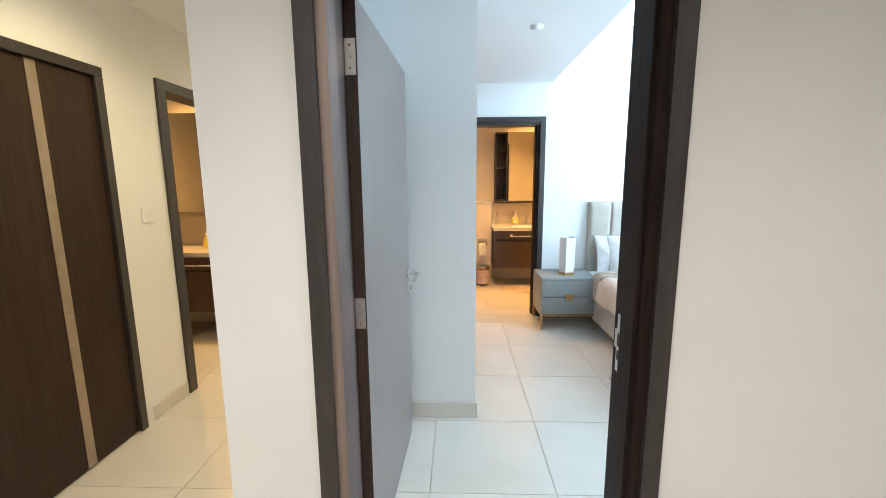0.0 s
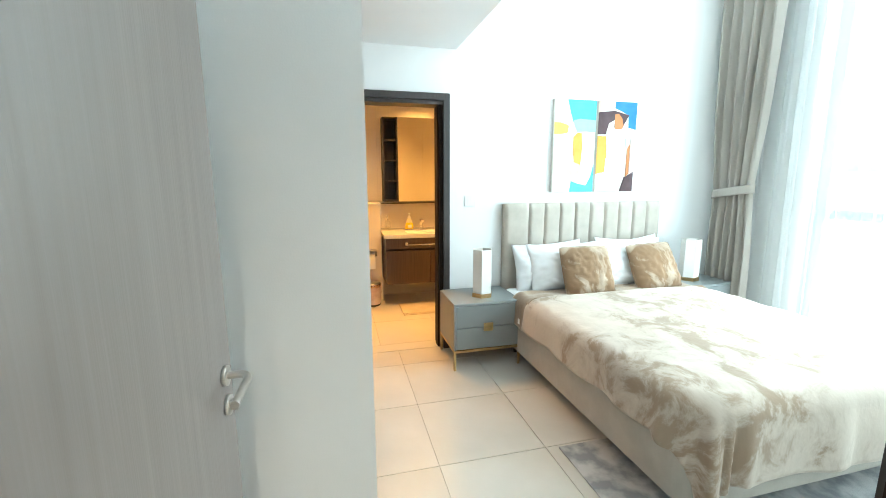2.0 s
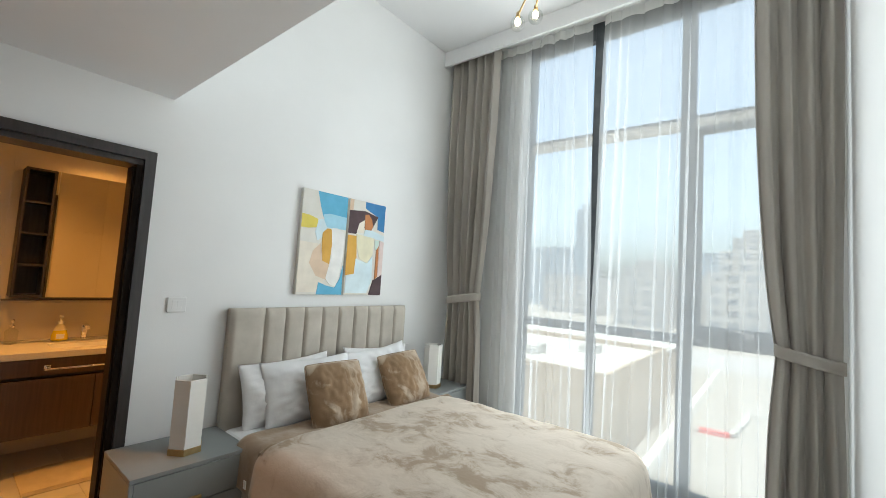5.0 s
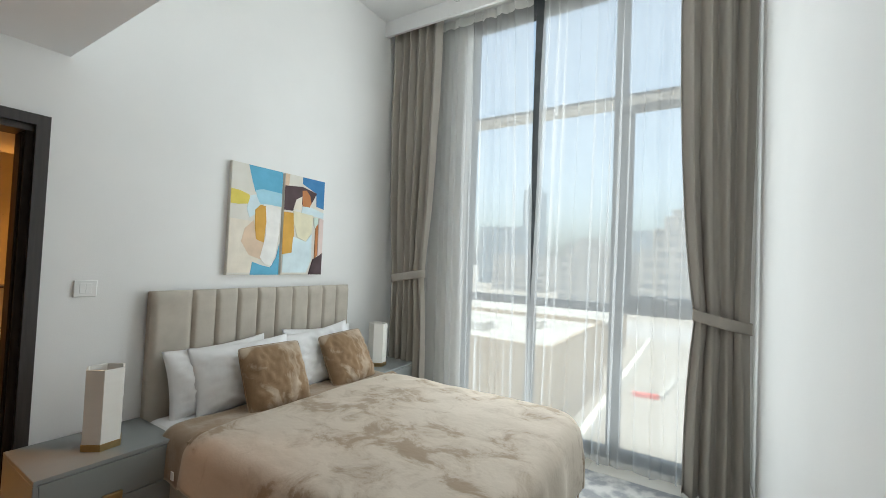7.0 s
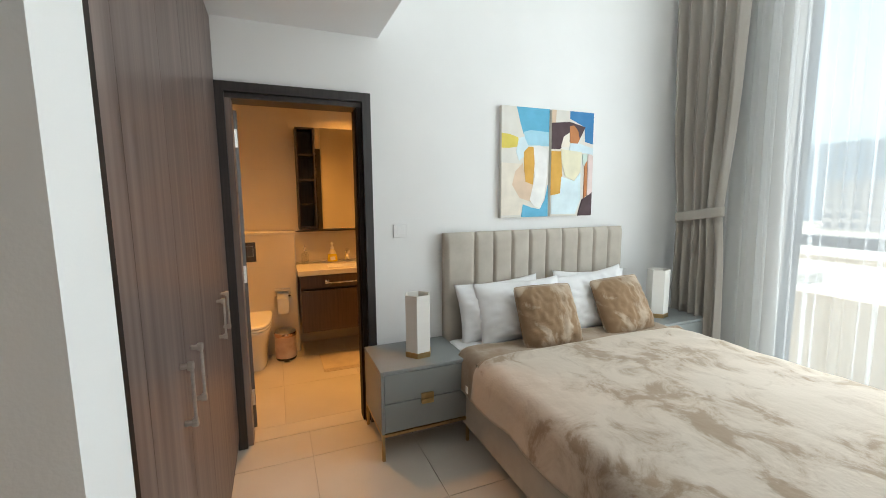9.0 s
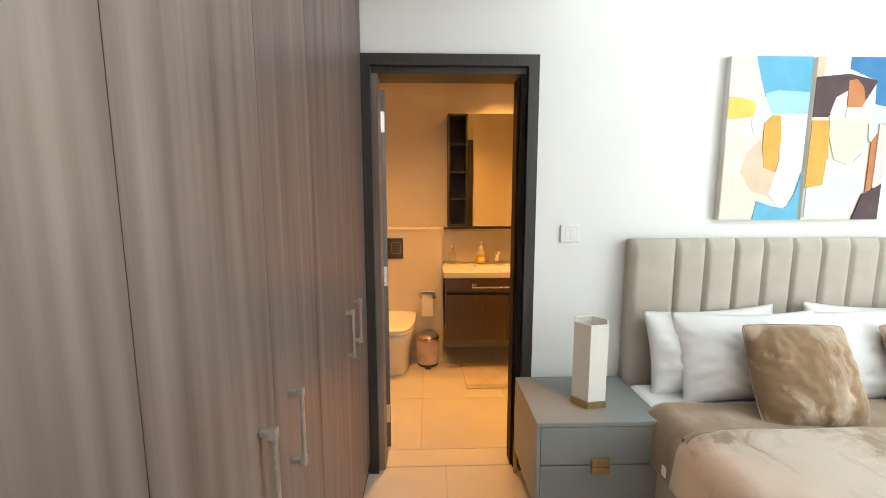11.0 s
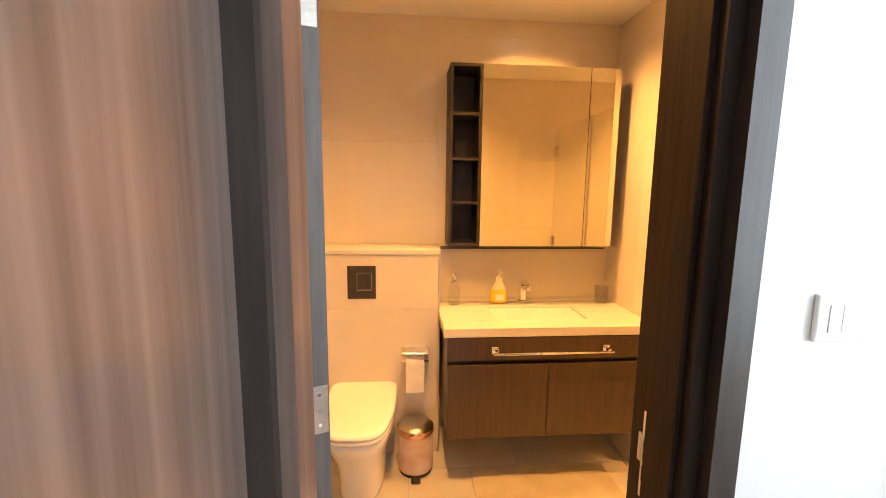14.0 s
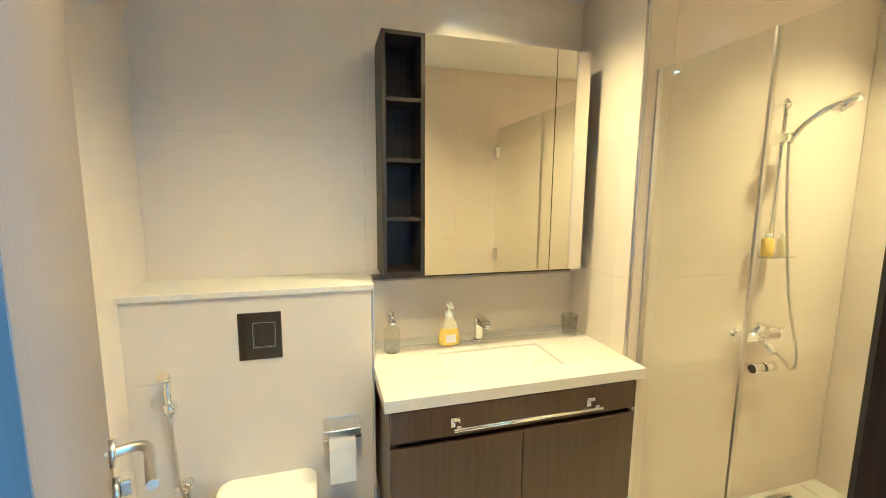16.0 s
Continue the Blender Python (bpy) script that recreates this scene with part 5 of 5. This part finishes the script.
tagged(vent.done("ceiling_vent", at=pose(0.36, 7.02, ZB)), "round white extract vent in the ceiling", "vent")


# ---------- hall things ----------
def hall_cupboard():
    e = thing("hall_door", pose(HX, 2.55, 0), "dark brown hall door with a pale upright metal inlay", "door")
    f = Solid()
    for y0, y1, z0, z1 in ((-0.001, 0.05, 0, 2.06), (0.92, 0.971, 0, 2.06), (-0.001, 0.971, 2.06, 2.111)):
        f.box(-0.15, 0.018, y0, y1, z0, z1, FRAMEWOOD, 0.003, 1)
    f.done("frame", e)
    Solid().box(-0.05, -0.006, 0.052, 0.918, 0.008, 2.058, HALLWOOD, 0.002, 1).done("leaf", e)
    Solid().box(-0.0055, -0.003, 0.575, 0.625, 0.01, 2.056, PALEBRASS).done("inlay", e)


hall_cupboard()
f = Solid()
for y0, y1, z0, z1 in ((3.93, 4.01, 0, 2.09), (4.80, 4.88, 0, 2.09), (3.93, 4.88, 2.09, 2.16)):
    f.box(HX - 0.152, HX + 0.018, y0, y1, z0, z1, FRAMEWOOD, 0.003, 1)
structure(f.done("door_frame_3"), "dark wooden frame of the guest bathroom", "door frame")


def guest_vanity():
    """Vanity along the end wall of the guest bathroom, with its mirror cabinet, tap and soap."""
    yw, x0, x1 = 5.448, -3.10, -1.83
    yf = 4.93
    e = thing("guest_vanity", pose(x0, yf, 0), "dark guest vanity with cream top and chrome rail", "vanity")
    W, D = x1 - x0, yw - yf
    Solid().box(0, W, 0, D, 0.812, 0.858, COUNTER, 0.003, 2).done("stone_top", e)
    Solid().box(0.02, W - 0.02, 0.022, D, 0.275, 0.811, VANWOOD, 0.002, 1).done("body", e)
    Solid().box(0.022, W - 0.022, 0.003, 0.021, 0.692, 0.809, VANWOOD, 0.0015, 1).done("drawer_front", e)
    for k in range(2):
        p = 0.022 + k * (W - 0.044) / 2
        Solid().box(p + 0.0015, p + (W - 0.044) / 2 - 0.0015, 0.003, 0.021, 0.278, 0.668, VANWOOD, 0.0015, 1).done("door", e)
    h = Solid().cyl((0.30, -0.046, 0.742), (W - 0.12, -0.046, 0.742), 0.007, CHROME)
    for x in (0.33, W - 0.15):
        h.box(x - 0.009, x + 0.009, -0.046, 0.003, 0.733, 0.751, CHROME, 0.002, 1)
    h.done("towel_bar", e)
    Solid().box(0, W, D - 0.012, D - 0.001, 0.8585, 1.16, BATHTILE).done("splashback", e)
    e = thing("guest_mirror", pose(x0, yw - 0.20, 1.212), "mirror cabinet over the guest vanity", "mirror")
    Solid().box(0, W - 0.02, 0.004, 0.199, 0, 0.95, SHELFWOOD, 0.002, 1).done("body", e)
    for a, b in ((0.001, 0.42), (0.423, 0.86), (0.863, W - 0.021)):
        Solid().box(a, b, 0.0, 0.0035, 0.001, 0.949, MIRROR).done("mirror", e)
    t = thing("basin_tap", pose(-2.08, 5.31, 0.8585), "chrome basin tap on the guest vanity", "tap")
    Solid().cyl((0, 0, 0), (0, 0, 0.12), 0.02, CHROME).box(-0.014, 0.014, -0.12, 0.0, 0.085, 0.105, CHROME, 0.004, 2).done("body", t)
    Solid().box(-0.016, 0.016, -0.08, 0.02, 0.122, 0.134, CHROME, 0.004, 2).done("lever", t)
    b = Solid().lathe([(0.0, 0.0), (0.046, 0.0), (0.050, 0.006), (0.046, 0.07), (0.020, 0.115), (0.016, 0.125)], material("guest_soap_plastic", (0.75, 0.62, 0.08), 0.3, scale=4), sy=0.65).lathe([(0.016, 0.1255), (0.016, 0.15), (0.006, 0.152), (0.006, 0.18), (0.012, 0.182), (0.012, 0.195), (0.0, 0.196)], PLASTIC)
    tagged(b.done("hand_soap", at=pose(-2.22, 5.22, 0.8585)), "yellow hand soap bottle with white pump", "soap bottle")
    g = Solid().lathe([(0.0, 0.004), (0.030, 0.004), (0.034, 0.0), (0.036, 0.004), (0.038, 0.10), (0.034, 0.10), (0.031, 0.010)], CLEAR)
    tagged(g.done("tumbler", at=pose(-1.97, 5.26, 0.8585)), "clear glass tumbler on the guest vanity", "tumbler")


guest_vanity()

# ---------- outside ----------
SAND = material("pale_paving", (0.27, 0.245, 0.21), 0.9, scale=0.15, color2=(0.32, 0.295, 0.26))
ROADM = material("sun_bleached_asphalt", (0.30, 0.29, 0.28), 0.9, scale=0.4, color2=(0.36, 0.35, 0.34))
BEIGE = material("beige_render", (0.31, 0.235, 0.155), 0.85, scale=0.4, color2=(0.36, 0.28, 0.19))
ROOF = material("white_flat_roof", (0.38, 0.365, 0.33), 0.8, scale=0.3, color2=(0.43, 0.415, 0.38))
# the air itself is clear: distance haze is put into the tower colours
TOWER = material("hazed_pale_concrete_tower", (0.33, 0.315, 0.295), 0.8, scale=0.05, color2=(0.37, 0.355, 0.335))
BLUETOWER = material("hazed_blue_glass_tower", (0.18, 0.235, 0.285), 0.3, scale=0.05, color2=(0.22, 0.275, 0.325))
# tower windows paled towards the walls, as haze would do
WINB = material("hazed_tower_glass", (0.19, 0.20, 0.21), 0.35, scale=0.3, color2=(0.20, 0.21, 0.225))
RED = material("red_kerb_paint", (0.55, 0.10, 0.08), 0.7, scale=2)
GZ = -13.0
g = Solid().box(-600, 2500, -1800, 1800, GZ - 0.5, GZ, SAND)
structure(g.done("ground"), "pale sandy ground reaching the horizon", "ground")
r = Solid().box(98, 126, -600, 600, GZ + 0.004, GZ + 0.05, ROADM)
structure(r.done("road"), "sun-bleached road beyond the paved yard", "road")


def kerb(points, label):
    """Low painted kerb blocks laid end to end along a line on the paving."""
    k = Solid()
    n = 0
    for (xa, ya), (xb, yb) in zip(points[:-1], points[1:]):
        m = max(1, int(((xb - xa) ** 2 + (yb - ya) ** 2) ** 0.5 / 2.6))
        for i in range(m):
            p = Vector((xa + (xb - xa) * i / m, ya + (yb - ya) * i / m, 0))
            q = Vector((xa + (xb - xa) * (i + 0.96) / m, ya + (yb - ya) * (i + 0.96) / m, 0))
            d = (q - p).normalized() * 0.3
            side = Vector((-d.y, d.x, 0))
            k.flat([p - side + Vector((0, 0, GZ)), p + side + Vector((0, 0, GZ)), q + side + Vector((0, 0, GZ)), q - side + Vector((0, 0, GZ))], (0, 0, 0.45), RED if n == 0 else ROOF)
            n += 1
    tagged(k.done("kerb"), label, "kerb")


kerb([(53, 9.2), (53.4, 6.4), (62, 5.4), (64, 5.6), (65, 2.0)], "red and white painted kerb on the paved yard")


def podium():
    e = thing("podium_building", pose(33.7, 12.9, GZ), "low beige building with a white flat roof and parapet", "building")
    Solid().box(0, 22, 0, 44, 0, 7.3, BEIGE).done("wall", e)
    s = Solid().box(0.3, 21.7, 0.3, 43.7, 7.3, 7.4, ROOF)
    s.done("roof", e)
    s = Solid()
    for b in ((0, 22, 0, 0.3, 7.3, 7.95), (0, 22, 43.7, 44, 7.3, 7.95), (0, 0.3, 0.3, 43.7, 7.3, 7.95), (21.7, 22, 0.3, 43.7, 7.3, 7.95)):
        s.box(*b, BEIGE)
    s.done("parapet", e)
    s = Solid()
    for x, y in ((6, 9), (14, 16), (12, 5)):
        s.box(x, x + 2.4, y, y + 1.8, 7.4, 8.3, ROOF, 0.05, 1)
    s.done("roof_plant", e)
    s = Solid().box(26, 52, 1.5, 30, 0, 6.4, BEIGE).box(25.8, 52.2, 1.3, 30.2, 6.4, 6.6, ROOF)
    s.done("annex", e)
    s = Solid().box(-20, 55, -2.6, -1.95, 0, 1.5, SKIRT)
    s.done("boundary_wall", e)


podium()


def tower(x, y, w, d, h, mat, steps, label, storey=3.4):
    e = thing("tower_block", pose(x, y, GZ), label, "building", "far towers")
    s = Solid()
    b = Solid()
    z = 0.0
    for k, (share, ww, dd) in enumerate(steps):
        z1 = z + h * share
        s.box(-w * ww / 2, w * ww / 2, -d * dd / 2, d * dd / 2, z, z1, mat)
        n = max(2, int((z1 - z) / storey))
        cols = max(3, int(d * dd / 4.2))
        for i in range(n):
            za = z + (i + 0.3) * (z1 - z) / n
            zb = z + (i + 0.78) * (z1 - z) / n
            for c in range(cols):
                ya = -d * dd / 2 + (c + 0.2) * d * dd / cols
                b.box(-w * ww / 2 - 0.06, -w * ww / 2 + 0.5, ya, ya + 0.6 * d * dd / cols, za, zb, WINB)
        z = z1
    s.done("wall", e)
    b.done("windows", e)


tower(190, 44, 30, 20, 27, TOWER, ((0.72, 1, 1), (0.18, 0.9, 0.72), (0.10, 0.6, 0.35)), "pale stepped apartment block beyond the road")
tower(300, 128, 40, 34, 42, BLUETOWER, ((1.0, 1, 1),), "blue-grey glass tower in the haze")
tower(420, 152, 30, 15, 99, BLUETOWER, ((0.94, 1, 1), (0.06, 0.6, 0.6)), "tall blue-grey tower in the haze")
tower(170, 8, 30, 24, 36, TOWER, ((0.60, 1, 1), (0.20, 0.85, 0.72), (0.12, 0.7, 0.45), (0.08, 0.5, 0.25)), "pale stepped apartment block with setbacks")
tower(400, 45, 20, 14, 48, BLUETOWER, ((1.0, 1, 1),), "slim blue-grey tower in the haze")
tower(230, 88, 30, 30, 20, TOWER, ((1.0, 1, 1),), "low pale apartment block in the haze")
tower(150, 110, 30, 40, 16, TOWER, ((1.0, 1, 1),), "low pale apartment block in the haze")
tower(210, 27, 30, 14, 22, TOWER, ((0.8, 1, 1), (0.2, 0.8, 0.6)), "pale apartment block with a roof house")

# ---------- tiles: floor and bathroom walls ----------
def floor_tiles(x0, x1, y0, y1, ox, oy, pitch, parent, joint=0.003):
    """Square tiles laid on a grid through (ox, oy), cut at the edges of the room."""
    made = {}
    i0, i1 = math.floor((x0 - ox) / pitch), math.ceil((x1 - ox) / pitch)
    j0, j1 = math.floor((y0 - oy) / pitch), math.ceil((y1 - oy) / pitch)
    for i in range(i0, i1):
        for j in range(j0, j1):
            a, b = max(x0, ox + i * pitch + joint / 2), min(x1, ox + (i + 1) * pitch - joint / 2)
            c, d = max(y0, oy + j * pitch + joint / 2), min(y1, oy + (j + 1) * pitch - joint / 2)
            if b - a < 0.02 or d - c < 0.02:
                continue
            key = (round(b - a, 3), round(d - c, 3))
            if key not in made:
                o = Solid().box(0, b - a, 0, d - c, -0.006, 0.0, TILE, 0.0012, 1).done("tile")
                made[key] = o
            else:
                o = new("tile", made[key].data)
            o.parent = parent
            o.matrix_basis = pose(a, c, 0)


floor_tiles(-0.27, XW - 0.06, YS - 0.10, YN + 0.02, 0.75, 4.245, 0.613, floor)
floor_tiles(HX - 0.08, 2.6, -0.8, YS - 0.103, 0.75, 4.245, 0.613, floor)
floor_tiles(HX - 0.15, -0.47, YS - 0.10, 6.0, 0.75, 4.245, 0.613, floor)
floor_tiles(BX0, SHX, YB + 0.003, BY, 0.61, 6.52, 0.613, floor)
floor_tiles(-3.2, HX - 0.153, 2.15, 5.45, 0.75, 4.245, 0.613, floor)


def wall_tiles(along, fixed, lo, hi, z0, z1, facing, parent, oa=0.0, w=1.2, h=0.6, joint=0.0006):
    """Large wall tiles, 6 mm proud of the wall; along 'x' or 'y', the face at 'fixed' looking to 'facing'."""
    th = 0.006
    p0, p1 = (fixed, fixed + th) if facing > 0 else (fixed - th, fixed)
    n0, n1 = math.floor((lo - oa) / w), math.ceil((hi - oa) / w)
    k = 0
    while z0 + k * h < z1 - 0.01:
        za, zb = z0 + k * h + joint / 2, min(z1, z0 + (k + 1) * h - joint / 2)
        for i in range(n0, n1):
            a, b = max(lo, oa + i * w + joint / 2), min(hi, oa + (i + 1) * w - joint / 2)
            if b - a < 0.01:
                continue
            s = Solid()
            if along == "x":
                s.box(a, b, p0, p1, za, zb, BATHTILE)
            else:
                s.box(p0, p1, a, b, za, zb, BATHTILE)
            s.done("tile", parent)
        k += 1


obs = bpy.data.objects
wall_tiles("x", BY, BX0 + 0.0065, BX1 - 0.0065, 0.0, ZB, -1, obs["wall_bath_north"], oa=-0.42)
wall_tiles("y", BX0, YB + 0.03, BY - 0.0065, 0.0, ZB, 1, obs["wall_bath_west"])
wall_tiles("y", BX1, SHY + 0.006, BY - 0.0065, 0.0, ZB, -1, obs["wall_bath_return"], oa=6.0)
wall_tiles("x", SHY, BX1 + 0.0065, SHX - 0.0065, 0.0, ZB, -1, obs["wall_bath_return"], oa=2.0)
wall_tiles("y", SHX, YB + 0.008, SHY - 0.008, 0.0, ZB, -1, obs["wall_shower_east"])
wall_tiles("x", 7.29, BX0 + 0.0065, 0.774, 0.27, 1.175, -1, obs["wall_cistern"], oa=-0.42)
wall_tiles("x", YB, DX1 + 0.06, SHX - 0.0065, 0.0, ZB, 1, obs["wall_north"], oa=0.4)
wall_tiles("x", YB, BX0 + 0.0065, DX0 - 0.06, 0.0, ZB, 1, obs["wall_north"], oa=0.4)
wall_tiles("x", YB, DX0 - 0.05, DX1 + 0.05, DZ + 0.06, ZB, 1, obs["wall_north"], oa=0.4)
